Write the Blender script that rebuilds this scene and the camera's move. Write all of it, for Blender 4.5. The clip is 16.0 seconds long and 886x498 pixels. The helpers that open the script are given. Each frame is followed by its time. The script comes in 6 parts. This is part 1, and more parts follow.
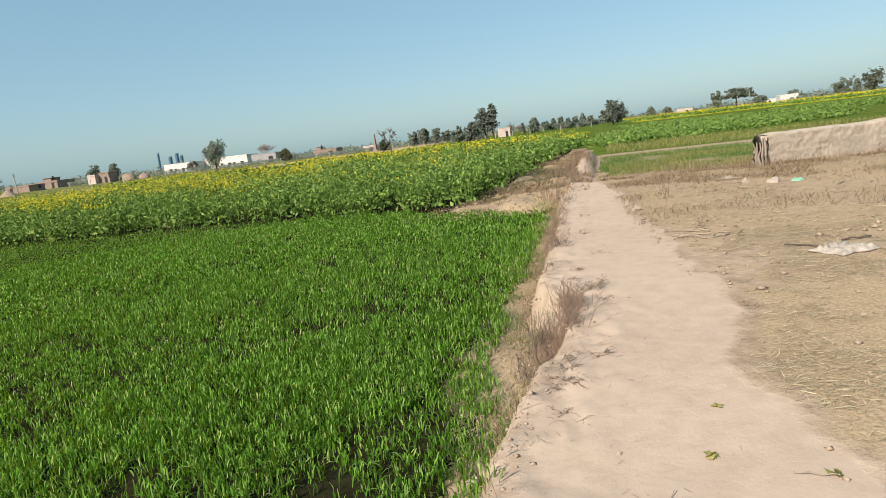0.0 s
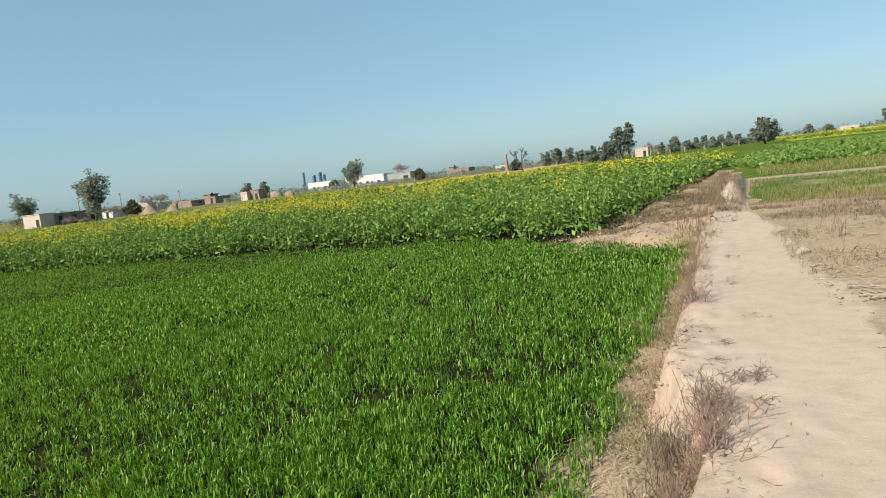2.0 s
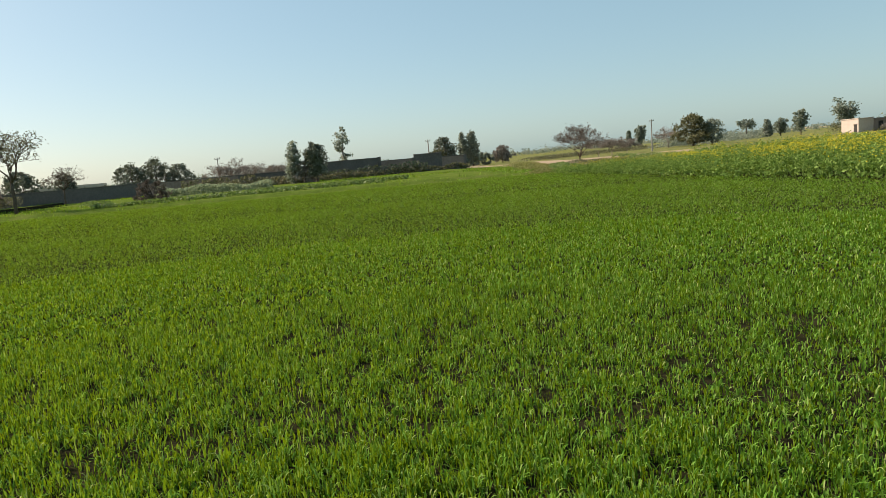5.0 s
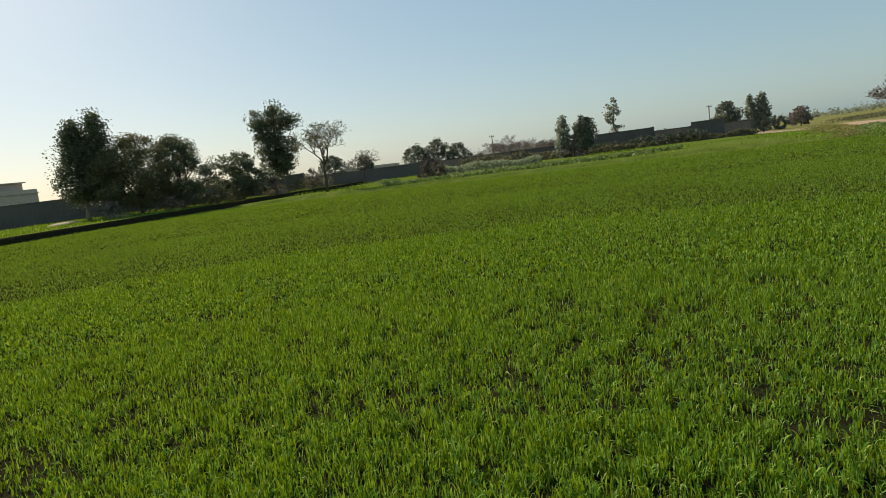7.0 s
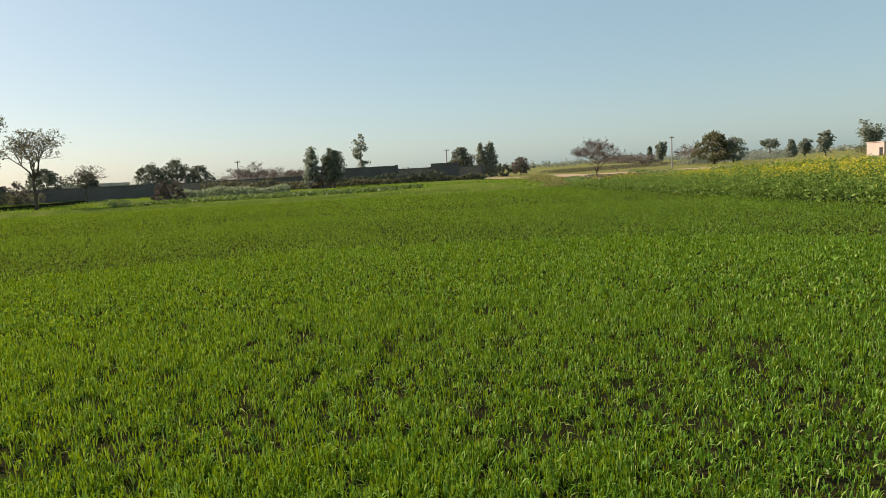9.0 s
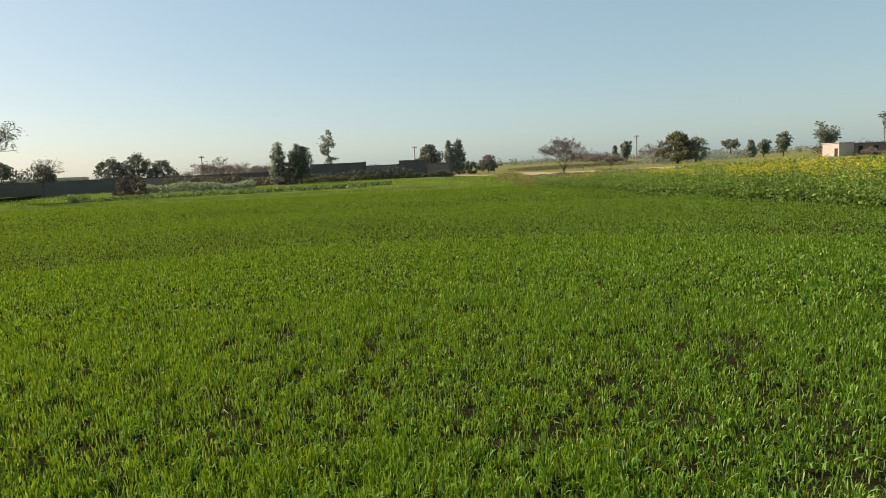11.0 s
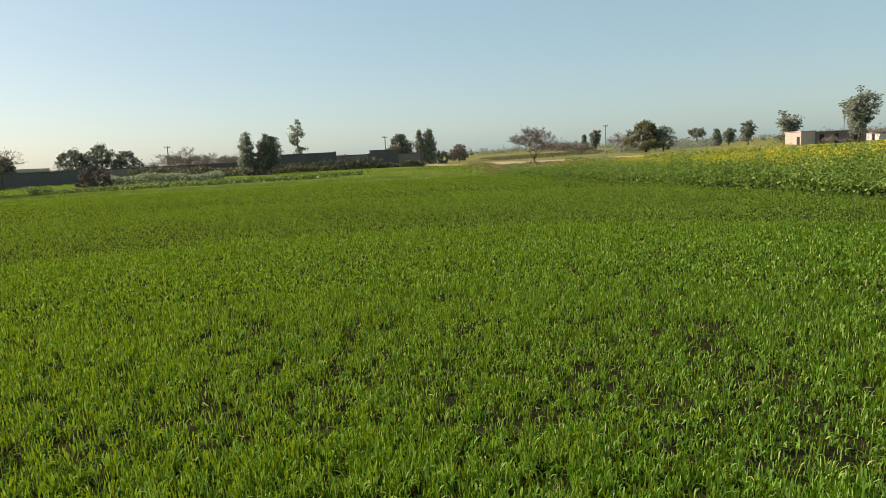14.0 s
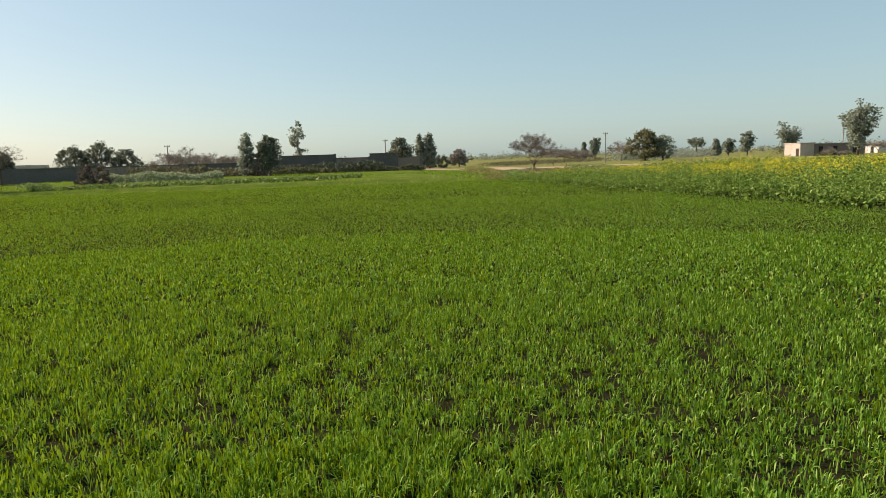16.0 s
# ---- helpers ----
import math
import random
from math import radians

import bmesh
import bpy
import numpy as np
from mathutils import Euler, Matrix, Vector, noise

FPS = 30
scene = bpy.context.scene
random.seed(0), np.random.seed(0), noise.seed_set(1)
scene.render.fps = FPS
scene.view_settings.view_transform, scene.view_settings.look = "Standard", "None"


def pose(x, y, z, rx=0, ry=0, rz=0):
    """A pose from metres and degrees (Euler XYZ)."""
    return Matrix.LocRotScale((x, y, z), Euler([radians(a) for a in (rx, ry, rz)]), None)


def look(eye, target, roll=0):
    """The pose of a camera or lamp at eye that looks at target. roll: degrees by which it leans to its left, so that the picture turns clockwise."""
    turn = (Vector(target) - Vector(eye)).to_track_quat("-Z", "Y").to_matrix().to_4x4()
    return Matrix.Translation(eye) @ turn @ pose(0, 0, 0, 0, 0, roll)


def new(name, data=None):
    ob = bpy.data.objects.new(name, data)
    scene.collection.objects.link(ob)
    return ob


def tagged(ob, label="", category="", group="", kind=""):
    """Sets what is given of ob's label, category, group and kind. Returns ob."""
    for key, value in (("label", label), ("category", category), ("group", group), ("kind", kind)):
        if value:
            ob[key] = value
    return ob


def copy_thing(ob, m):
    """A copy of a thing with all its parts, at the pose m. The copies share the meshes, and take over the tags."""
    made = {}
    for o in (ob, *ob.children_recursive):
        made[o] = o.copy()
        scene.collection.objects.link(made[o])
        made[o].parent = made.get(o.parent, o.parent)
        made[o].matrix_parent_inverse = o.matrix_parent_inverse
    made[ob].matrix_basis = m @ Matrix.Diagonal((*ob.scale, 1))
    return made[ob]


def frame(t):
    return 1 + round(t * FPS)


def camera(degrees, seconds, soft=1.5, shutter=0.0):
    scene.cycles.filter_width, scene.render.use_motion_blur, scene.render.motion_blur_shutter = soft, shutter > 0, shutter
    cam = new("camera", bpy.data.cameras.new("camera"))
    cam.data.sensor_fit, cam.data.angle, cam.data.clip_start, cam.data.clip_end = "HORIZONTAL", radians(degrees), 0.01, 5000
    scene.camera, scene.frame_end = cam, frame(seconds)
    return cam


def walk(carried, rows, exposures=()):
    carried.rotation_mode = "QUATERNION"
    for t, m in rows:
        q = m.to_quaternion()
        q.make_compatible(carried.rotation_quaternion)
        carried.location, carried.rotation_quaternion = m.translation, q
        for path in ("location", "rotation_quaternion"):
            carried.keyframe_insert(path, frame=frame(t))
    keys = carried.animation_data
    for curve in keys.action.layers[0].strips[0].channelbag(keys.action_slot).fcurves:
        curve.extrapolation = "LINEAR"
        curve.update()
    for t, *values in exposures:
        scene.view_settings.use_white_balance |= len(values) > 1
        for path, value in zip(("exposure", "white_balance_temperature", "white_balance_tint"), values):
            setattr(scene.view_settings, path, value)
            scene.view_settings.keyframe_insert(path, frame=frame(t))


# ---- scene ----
cam = camera(68.4, 16.0, 0.6)


def aim(x, y, z, yaw, pitch, lean):
    """Camera pose from a place, a heading (anticlockwise from +y), a tilt and a lean to the right."""
    a, p = radians(yaw), radians(pitch)
    way = Vector((-math.sin(a) * math.cos(p), math.cos(a) * math.cos(p), math.sin(p)))
    eye = Vector((x, y, z))
    return look(eye, eye + way * 10.0, -lean)


# seconds, x, y, z, heading, tilt, lean
PATH = [
    (0.0, -0.000, -0.000, 1.848, 11.54, -9.64, 6.58),
    (0.5, 0.003, 0.350, 1.867, 19.33, -7.18, 6.32),
    (1.0, -0.091, 0.631, 1.896, 15.40, -8.27, 6.86),
    (1.5, -0.022, 1.052, 1.866, 22.73, -6.50, 6.76),
    (1.7, -0.037, 1.226, 1.864, 24.92, -5.98, 5.19),
    (2.0, 0.003, 1.485, 1.857, 22.79, -6.66, 6.42),
    (2.5, -0.037, 1.808, 1.936, 17.24, -7.69, 10.07),
    (2.8, 0.065, 1.978, 1.906, 24.43, -8.54, 7.48),
    (2.9, 0.049, 1.976, 1.943, 25.10, -11.15, 8.90),
    (3.0, -0.041, 1.915, 1.943, 25.15, -9.00, 6.35),
    (3.5, -0.136, 2.435, 1.889, 29.43, -1.94, 6.79),
    (3.6, -0.102, 2.498, 1.885, 36.82, -0.18, 6.58),
    (3.7, -0.046, 2.526, 1.869, 37.12, -1.93, 8.04),
    (3.8, 0.009, 2.515, 1.851, 47.89, -3.70, 8.61),
    (3.9, 0.047, 2.460, 1.839, 52.93, -5.22, 8.48),
    (4.0, 0.050, 2.396, 1.839, 62.31, -5.92, 7.49),
    (4.2, -0.034, 2.326, 1.851, 74.54, -7.12, 6.51),
    (4.4, -0.030, 2.400, 1.850, 82.00, -7.60, 6.20),
    (4.8, -0.010, 2.620, 1.845, 87.00, -7.90, 5.40),
    (5.4, 0.010, 2.950, 1.835, 87.20, -7.80, 4.60),
    (5.9, 0.020, 3.150, 1.830, 88.20, -7.80, 4.10),
    (6.3, 0.020, 3.258, 1.830, 93.76, -8.05, 4.26),
    (6.5, 0.019, 3.256, 1.831, 101.13, -9.04, 5.00),
    (7.0, 0.018, 3.266, 1.834, 111.11, -7.58, 7.34),
    (7.5, 0.019, 3.287, 1.836, 102.63, -5.09, 4.78),
    (8.0, 0.019, 3.299, 1.839, 92.19, -6.15, 2.81),
    (8.5, 0.022, 3.304, 1.836, 88.71, -6.18, 2.37),
    (9.0, 0.021, 3.313, 1.840, 88.78, -6.92, 3.19),
    (9.5, 0.022, 3.314, 1.839, 86.22, -7.80, 3.32),
    (9.7, 0.021, 3.312, 1.840, 85.36, -7.84, 3.01),
    (11.8, -0.012, 3.088, 1.865, 86.08, -7.03, 2.52),
    (12.0, -0.013, 3.087, 1.865, 85.48, -7.21, 2.59),
    (12.5, -0.010, 3.088, 1.863, 85.06, -7.63, 2.86),
    (13.0, -0.008, 3.091, 1.865, 84.13, -7.92, 3.23),
    (13.5, -0.001, 3.088, 1.859, 83.99, -7.79, 3.13),
    (14.0, 0.004, 3.088, 1.860, 83.38, -8.34, 2.93),
    (14.5, -0.001, 3.081, 1.862, 84.37, -8.43, 1.67),
    (15.0, -0.004, 3.096, 1.860, 83.03, -8.62, 2.62),
    (15.5, -0.007, 3.094, 1.862, 82.08, -8.10, 2.57),
    (16.0, -0.005, 3.084, 1.858, 83.19, -7.96, 1.79),
]
walk(cam, [(r[0], aim(*r[1:])) for r in PATH], exposures=[
    (0.0, 0.48, 6700, 13.5), (0.5, 0.53, 6750, 13.5), (1.0, 0.49, 6650, 13), (2.5, 0.50, 6550, 13), (3.0, 0.54, 6850, 12), (3.5, 0.44, 6300, 9), (4.0, 0.60, 7250, 14), (6.3, 0.48, 7350, 17), (7.0, 0.26, 7300, 17),
    (7.5, 0.29, 7300, 20), (8.0, 0.43, 7400, 20), (9.5, 0.55, 7600, 21), (16.0, 0.61, 7650, 20)])

# ---------------------------------------------------------------- light
SUN_AZ, SUN_EL = 150.0, 35.0          # anticlockwise from +y, above the horizon
world = bpy.data.worlds.new("sky")
scene.world = world
world.use_nodes = True
wn, wl = world.node_tree.nodes, world.node_tree.links
sky = wn.new("ShaderNodeTexSky")
sky.sky_type = "NISHITA"
sky.sun_disc = False
sky.sun_elevation = radians(SUN_EL)
sky.sun_rotation = radians(360.0 - SUN_AZ)
sky.altitude = 200.0
sky.air_density, sky.dust_density, sky.ozone_density = 1.0, 1.2, 1.3
wn["Background"].inputs["Strength"].default_value = 0.10
thin = wn.new("ShaderNodeMix")           # the sky's own gradient, softened by an even winter haze
thin.data_type, thin.blend_type = "RGBA", "MULTIPLY"
thin.inputs["Factor"].default_value = 1.0
thin.inputs["B"].default_value = (0.418, 0.444, 0.478, 1.0)
haze = wn.new("ShaderNodeMix")
haze.data_type, haze.blend_type = "RGBA", "ADD"
haze.inputs["Factor"].default_value = 1.0
haze.inputs["B"].default_value = (1.04, 2.07, 2.42, 1.0)
wl.new(sky.outputs["Color"], thin.inputs["A"])
wl.new(thin.outputs["Result"], haze.inputs["A"])
wl.new(haze.outputs["Result"], wn["Background"].inputs["Color"])

sun_data = bpy.data.lights.new("sun", "SUN")
sun_data.energy = 5.0
sun_data.angle = radians(0.53)
sun_data.color = (1.0, 0.93, 0.82)
sun = new("sun", sun_data)
sun_way = Vector((-math.sin(radians(SUN_AZ)) * math.cos(radians(SUN_EL)),
                  math.cos(radians(SUN_AZ)) * math.cos(radians(SUN_EL)), math.sin(radians(SUN_EL))))
sun.matrix_world = look(sun_way * 300.0, (0, 0, 0))

# ---------------------------------------------------------------- materials
def material(name):
    m = bpy.data.materials.new(name)
    m.use_nodes = True
    nt = m.node_tree
    return m, nt, nt.nodes["Principled BSDF"]


def node(nt, kind, **values):
    n = nt.nodes.new(kind)
    for key, value in values.items():
        n.inputs[key].default_value = value
    return n


def noise_at(nt, scale, detail=4.0, rough=0.6, space="Object"):
    """Noise in metres, on the thing's own or the world's coordinates."""
    if space == "World":
        src = nt.nodes.new("ShaderNodeNewGeometry").outputs["Position"]
    else:
        src = nt.nodes.new("ShaderNodeTexCoord").outputs["Object"]
    n = node(nt, "ShaderNodeTexNoise", Scale=scale, Detail=detail, Roughness=rough)
    nt.links.new(src, n.inputs["Vector"])
    return n.outputs["Fac"]


def ramp(nt, fac, stops):
    r = nt.nodes.new("ShaderNodeValToRGB")
    el = r.color_ramp.elements
    while len(el) < len(stops):
        el.new(0.5)
    for e, (p, c) in zip(el, stops):
        e.position, e.color = p, (*c, 1.0)
    nt.links.new(fac, r.inputs["Fac"])
    return r.outputs["Color"]


def mix(nt, fac, a, b, blend="MIX"):
    m = nt.nodes.new("ShaderNodeMix")
    m.data_type, m.blend_type = "RGBA", blend
    for sock, v in ((m.inputs["Factor"], fac), (m.inputs["A"], a), (m.inputs["B"], b)):
        if isinstance(v, (int, float)):
            sock.default_value = v
        elif isinstance(v, tuple):
            sock.default_value = (*v, 1.0)
        else:
            nt.links.new(v, sock)
    return m.outputs["Result"]


def mathn(nt, op, a, b=0.0, clamp=False):
    m = nt.nodes.new("ShaderNodeMath")
    m.operation, m.use_clamp = op, clamp
    for sock, v in ((m.inputs[0], a), (m.inputs[1], b)):
        if isinstance(v, (int, float)):
            sock.default_value = v
        else:
            nt.links.new(v, sock)
    return m.outputs["Value"]


def bump(nt, bsdf, height, strength, distance):
    b = node(nt, "ShaderNodeBump", Strength=strength, Distance=distance)
    nt.links.new(height, b.inputs["Height"])
    nt.links.new(b.outputs["Normal"], bsdf.inputs["Normal"])


def leaf_material(name, dark, mid, light, glow, through_share=0.35, rough=0.55, dry=None, patch=0.35, gloss=0.2, blotch=0.3, even=0.5):
    """Leaves: colour by leaf and by patch of the plant, with light coming through the blade."""
    m, nt, p = material(name)
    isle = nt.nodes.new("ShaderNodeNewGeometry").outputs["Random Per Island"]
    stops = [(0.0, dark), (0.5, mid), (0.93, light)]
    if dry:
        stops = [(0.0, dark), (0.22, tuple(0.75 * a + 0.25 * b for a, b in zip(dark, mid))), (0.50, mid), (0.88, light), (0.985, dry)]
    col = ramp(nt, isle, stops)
    big = noise_at(nt, patch, 3.0, 0.6, "World")
    col = mix(nt, blotch, col, mix(nt, big, dark, light), "MIX")
    nt.links.new(col, p.inputs["Base Color"])
    p.inputs["Roughness"].default_value = rough
    p.inputs["Specular IOR Level"].default_value = gloss
    tr = nt.nodes.new("ShaderNodeBsdfTranslucent")
    nt.links.new(mix(nt, even, col, glow), tr.inputs["Color"])
    ms = nt.nodes.new("ShaderNodeMixShader")
    ms.inputs["Fac"].default_value = through_share
    nt.links.new(p.outputs["BSDF"], ms.inputs[1])
    nt.links.new(tr.outputs["BSDF"], ms.inputs[2])
    nt.links.new(ms.outputs["Shader"], nt.nodes["Material Output"].inputs["Surface"])
    return m


def plain(name, a, b, scale, rough=0.85, grain=12.0, relief=0.3, depth=0.02, metal=0.0, stain=None):
    """A surface with large patches between two colours, fine grain and relief."""
    m, nt, p = material(name)
    col = ramp(nt, noise_at(nt, scale, 5.0, 0.62), [(0.3, a), (0.7, b)])
    fine = noise_at(nt, grain, 5.0, 0.65)
    col = mix(nt, 0.35, col, ramp(nt, fine, [(0.3, tuple(c * 0.6 for c in a)), (0.7, tuple(min(1.0, c * 1.25) for c in b))]))
    if stain:
        s = ramp(nt, noise_at(nt, scale * 2.3, 6.0, 0.7), [(0.56, (0, 0, 0)), (0.66, (1, 1, 1))])
        col = mix(nt, mathn(nt, "MULTIPLY", s, 0.7), col, stain)
    nt.links.new(col, p.inputs["Base Color"])
    p.inputs["Roughness"].default_value = rough
    p.inputs["Metallic"].default_value = metal
    p.inputs["Specular IOR Level"].default_value = 0.25
    bump(nt, p, fine, relief, depth)
    return m


def ground_material():
    """Bare earth; the vertex weights say where it is trodden, strewn with straw, ploughed and darkened as in shade, or
    under grass.
    """
    m, nt, p = material("earth")

    def weight(name, wobble, scale, detail=5.0):
        a = nt.nodes.new("ShaderNodeAttribute")
        a.attribute_name = name
        n = noise_at(nt, scale, detail, 0.65, "World")
        v = mathn(nt, "ADD", a.outputs["Fac"], mathn(nt, "MULTIPLY", mathn(nt, "SUBTRACT", n, 0.5), wobble))
        return mathn(nt, "MULTIPLY", mathn(nt, "SUBTRACT", v, 0.35), 3.3, True)

    grain = noise_at(nt, 45.0, 6.0, 0.7, "World")
    clod = noise_at(nt, 7.0, 6.0, 0.62, "World")
    large = noise_at(nt, 0.5, 5.0, 0.6, "World")
    base = ramp(nt, clod, [(0.3, (0.197, 0.136, 0.089)), (0.48, (0.328, 0.244, 0.168)), (0.68, (0.44, 0.342, 0.248))])
    base = mix(nt, 0.3, base, ramp(nt, large, [(0.3, (0.328, 0.239, 0.168)), (0.7, (0.431, 0.337, 0.244))]))
    trodden = ramp(nt, large, [(0.3, (0.431, 0.323, 0.244)), (0.7, (0.496, 0.384, 0.295))])
    trodden = mix(nt, 0.35, trodden, ramp(nt, clod, [(0.3, (0.337, 0.253, 0.187)), (0.5, (0.458, 0.35, 0.266)), (0.7, (0.534, 0.421, 0.328))]))
    straw = ramp(nt, grain, [(0.3, (0.234, 0.161, 0.094)), (0.5, (0.384, 0.281, 0.178)), (0.7, (0.505, 0.389, 0.262))])
    # moist crop soil, near black: the canopy's shade is put into its colour
    shaded_soil = ramp(nt, clod, [(0.3, (0.012, 0.013, 0.006)), (0.7, (0.034, 0.030, 0.016))])
    green = ramp(nt, mathn(nt, "ADD", mathn(nt, "MULTIPLY", clod, 0.5), mathn(nt, "MULTIPLY", large, 0.5)),
                 [(0.35, (0.055, 0.085, 0.016)), (0.52, (0.090, 0.132, 0.024)), (0.68, (0.160, 0.165, 0.055))])
    gold = ramp(nt, clod, [(0.35, (0.136, 0.187, 0.025)), (0.6, (0.51, 0.425, 0.017))])
    col = mix(nt, weight("straw", 0.9, 2.2), base, straw)
    worn = weight("trodden", 0.6, 5.0)
    col = mix(nt, worn, col, trodden)
    col = mix(nt, weight("soil_shade", 0.5, 3.0), col, shaded_soil)
    col = mix(nt, weight("grass", 0.6, 0.9), col, green)
    col = mix(nt, weight("bloom", 0.6, 0.5), col, gold)
    nt.links.new(col, p.inputs["Base Color"])
    p.inputs["Roughness"].default_value = 0.95
    p.inputs["Specular IOR Level"].default_value = 0.0
    h = mathn(nt, "ADD", mathn(nt, "MULTIPLY", grain, 0.35), clod)
    h = mathn(nt, "MULTIPLY", h, mathn(nt, "SUBTRACT", 1.0, mathn(nt, "MULTIPLY", worn, 0.70)))
    bump(nt, p, h, 0.6, 0.03)
    return m


M_EARTH = ground_material()
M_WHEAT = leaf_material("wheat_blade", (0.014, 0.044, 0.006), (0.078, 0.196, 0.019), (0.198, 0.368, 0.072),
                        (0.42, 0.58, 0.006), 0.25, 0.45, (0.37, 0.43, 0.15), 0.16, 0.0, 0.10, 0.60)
M_MUSTARD = leaf_material("mustard_leaf", (0.030, 0.072, 0.014), (0.112, 0.208, 0.036), (0.30, 0.42, 0.115),
                          (0.32, 0.40, 0.02), 0.26, 0.42, None, 0.3, 0.04, 0.15, 0.30)
M_THORN = leaf_material("dark_thorn_leaf", (0.080, 0.064, 0.054), (0.145, 0.116, 0.098), (0.235, 0.19, 0.16),
                        (0.14, 0.09, 0.06), 0.2, 0.8)
M_BRUSH = plain("brown_dead_stems", (0.16, 0.106, 0.076), (0.27, 0.188, 0.138), 2.0, 0.9, 30.0, 0.3, 0.005)
M_DEAD = plain("grey_dead_stems", (0.125, 0.095, 0.068), (0.21, 0.163, 0.12), 2.0, 0.9, 30.0, 0.3, 0.005)
M_CROP = leaf_material("crop_leaf", (0.058, 0.12, 0.023), (0.132, 0.23, 0.041), (0.265, 0.379, 0.086),
                       (0.173, 0.275, 0.046), 0.25, 0.5, None, 0.2)
M_BLOOM = leaf_material("mustard_flower", (0.496, 0.4, 0.016), (0.6, 0.496, 0.024), (0.68, 0.6, 0.064),
                        (0.64, 0.56, 0.04), 0.3, 0.6)
M_DRY = leaf_material("dry_grass", (0.12, 0.08, 0.048), (0.248, 0.172, 0.1), (0.384, 0.288, 0.176),
                      (0.32, 0.24, 0.144), 0.2, 0.8)
M_BRACKEN = leaf_material("withered_brown_grass", (0.09, 0.062, 0.042), (0.17, 0.12, 0.08), (0.27, 0.20, 0.13),
                          (0.22, 0.16, 0.09), 0.15, 0.8)
M_STRAW = leaf_material("straw", (0.189, 0.142, 0.085), (0.396, 0.316, 0.194), (0.585, 0.491, 0.33),
                        (0.472, 0.378, 0.236), 0.1, 0.7)
M_WEED = leaf_material("weed_leaf", (0.07, 0.12, 0.03), (0.13, 0.20, 0.05), (0.22, 0.28, 0.09),
                       (0.2, 0.3, 0.06), 0.3, 0.6)
M_GREY_WEED = leaf_material("pale_weed_leaf", (0.13, 0.18, 0.11), (0.21, 0.27, 0.16), (0.33, 0.38, 0.25),
                            (0.4, 0.46, 0.25), 0.4, 0.7)
# grey-green leaves, lightened further so the colour carries the air's haze
M_GUM = leaf_material("hazy_gum_leaf", (0.13, 0.155, 0.125), (0.22, 0.25, 0.20), (0.34, 0.375, 0.30),
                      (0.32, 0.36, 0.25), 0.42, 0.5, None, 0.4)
M_DARK = leaf_material("dark_leaf", (0.045, 0.060, 0.036), (0.095, 0.115, 0.070), (0.185, 0.21, 0.135),
                       (0.13, 0.16, 0.05), 0.25, 0.5, None, 0.4)
# dark leaves of far trees, paled to paint in the haze of distance
M_HAZY = leaf_material("hazy_dark_leaf", (0.075, 0.088, 0.068), (0.135, 0.152, 0.118), (0.225, 0.245, 0.195),
                        (0.18, 0.20, 0.10), 0.25, 0.6, None, 0.4)
M_OLIVE = leaf_material("olive_leaf", (0.075, 0.078, 0.042), (0.13, 0.13, 0.07), (0.22, 0.21, 0.115),
                        (0.2, 0.19, 0.08), 0.3, 0.6, None, 0.4)
M_RUSSET = leaf_material("withered_leaf", (0.150, 0.132, 0.115), (0.235, 0.208, 0.182), (0.345, 0.308, 0.270),
                         (0.22, 0.15, 0.10), 0.2, 0.8, None, 0.4)
M_BARK = plain("bark", (0.065, 0.048, 0.036), (0.125, 0.097, 0.075), 1.5, 0.9, 20.0, 0.6, 0.03)
M_GUM_BARK = plain("pale_bark", (0.20, 0.165, 0.13), (0.34, 0.29, 0.235), 1.2, 0.85, 14.0, 0.4, 0.02)
M_TWIG = plain("twig", (0.19, 0.152, 0.126), (0.31, 0.255, 0.212), 2.0, 0.9, 30.0, 0.3, 0.005)
M_MUD = plain("mud_plaster", (0.374, 0.306, 0.234), (0.468, 0.391, 0.306), 0.9, 0.95, 9.0, 0.5, 0.03, stain=(0.34, 0.264, 0.17))
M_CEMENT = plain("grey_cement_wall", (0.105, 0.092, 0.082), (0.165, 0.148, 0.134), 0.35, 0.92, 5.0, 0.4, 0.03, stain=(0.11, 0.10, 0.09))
M_BRICK = plain("brown_brickwork", (0.21, 0.15, 0.12), (0.30, 0.225, 0.185), 0.5, 0.92, 6.0, 0.4, 0.03, stain=(0.18, 0.13, 0.105))
M_PINK = plain("pinkish_plaster", (0.42, 0.335, 0.285), (0.54, 0.45, 0.385), 0.4, 0.9, 5.0, 0.3, 0.02, stain=(0.40, 0.32, 0.27))
M_WHITE = plain("whitewash", (0.52, 0.49, 0.46), (0.66, 0.63, 0.59), 0.25, 0.9, 4.0, 0.2, 0.02, stain=(0.50, 0.46, 0.41))
M_GREY = plain("grey_sheeting", (0.23, 0.22, 0.22), (0.33, 0.315, 0.31), 0.3, 0.8, 4.0, 0.3, 0.02)
# interior shade of doors and windows, painted as a near-black surface
M_HOLE_SHADE = plain("opening_shade", (0.025, 0.022, 0.02), (0.05, 0.045, 0.04), 0.5, 0.9)
M_BLUE = plain("blue_painted_steel", (0.05, 0.11, 0.17), (0.09, 0.18, 0.25), 0.5, 0.55, 6.0, 0.1, 0.01, 0.2, stain=(0.12, 0.12, 0.12))
M_POST = plain("concrete_post", (0.30, 0.28, 0.25), (0.42, 0.39, 0.35), 1.0, 0.9, 10.0, 0.3, 0.01)
M_POLE = plain("weathered_pole", (0.24, 0.22, 0.20), (0.36, 0.33, 0.30), 1.0, 0.85, 10.0, 0.3, 0.01)
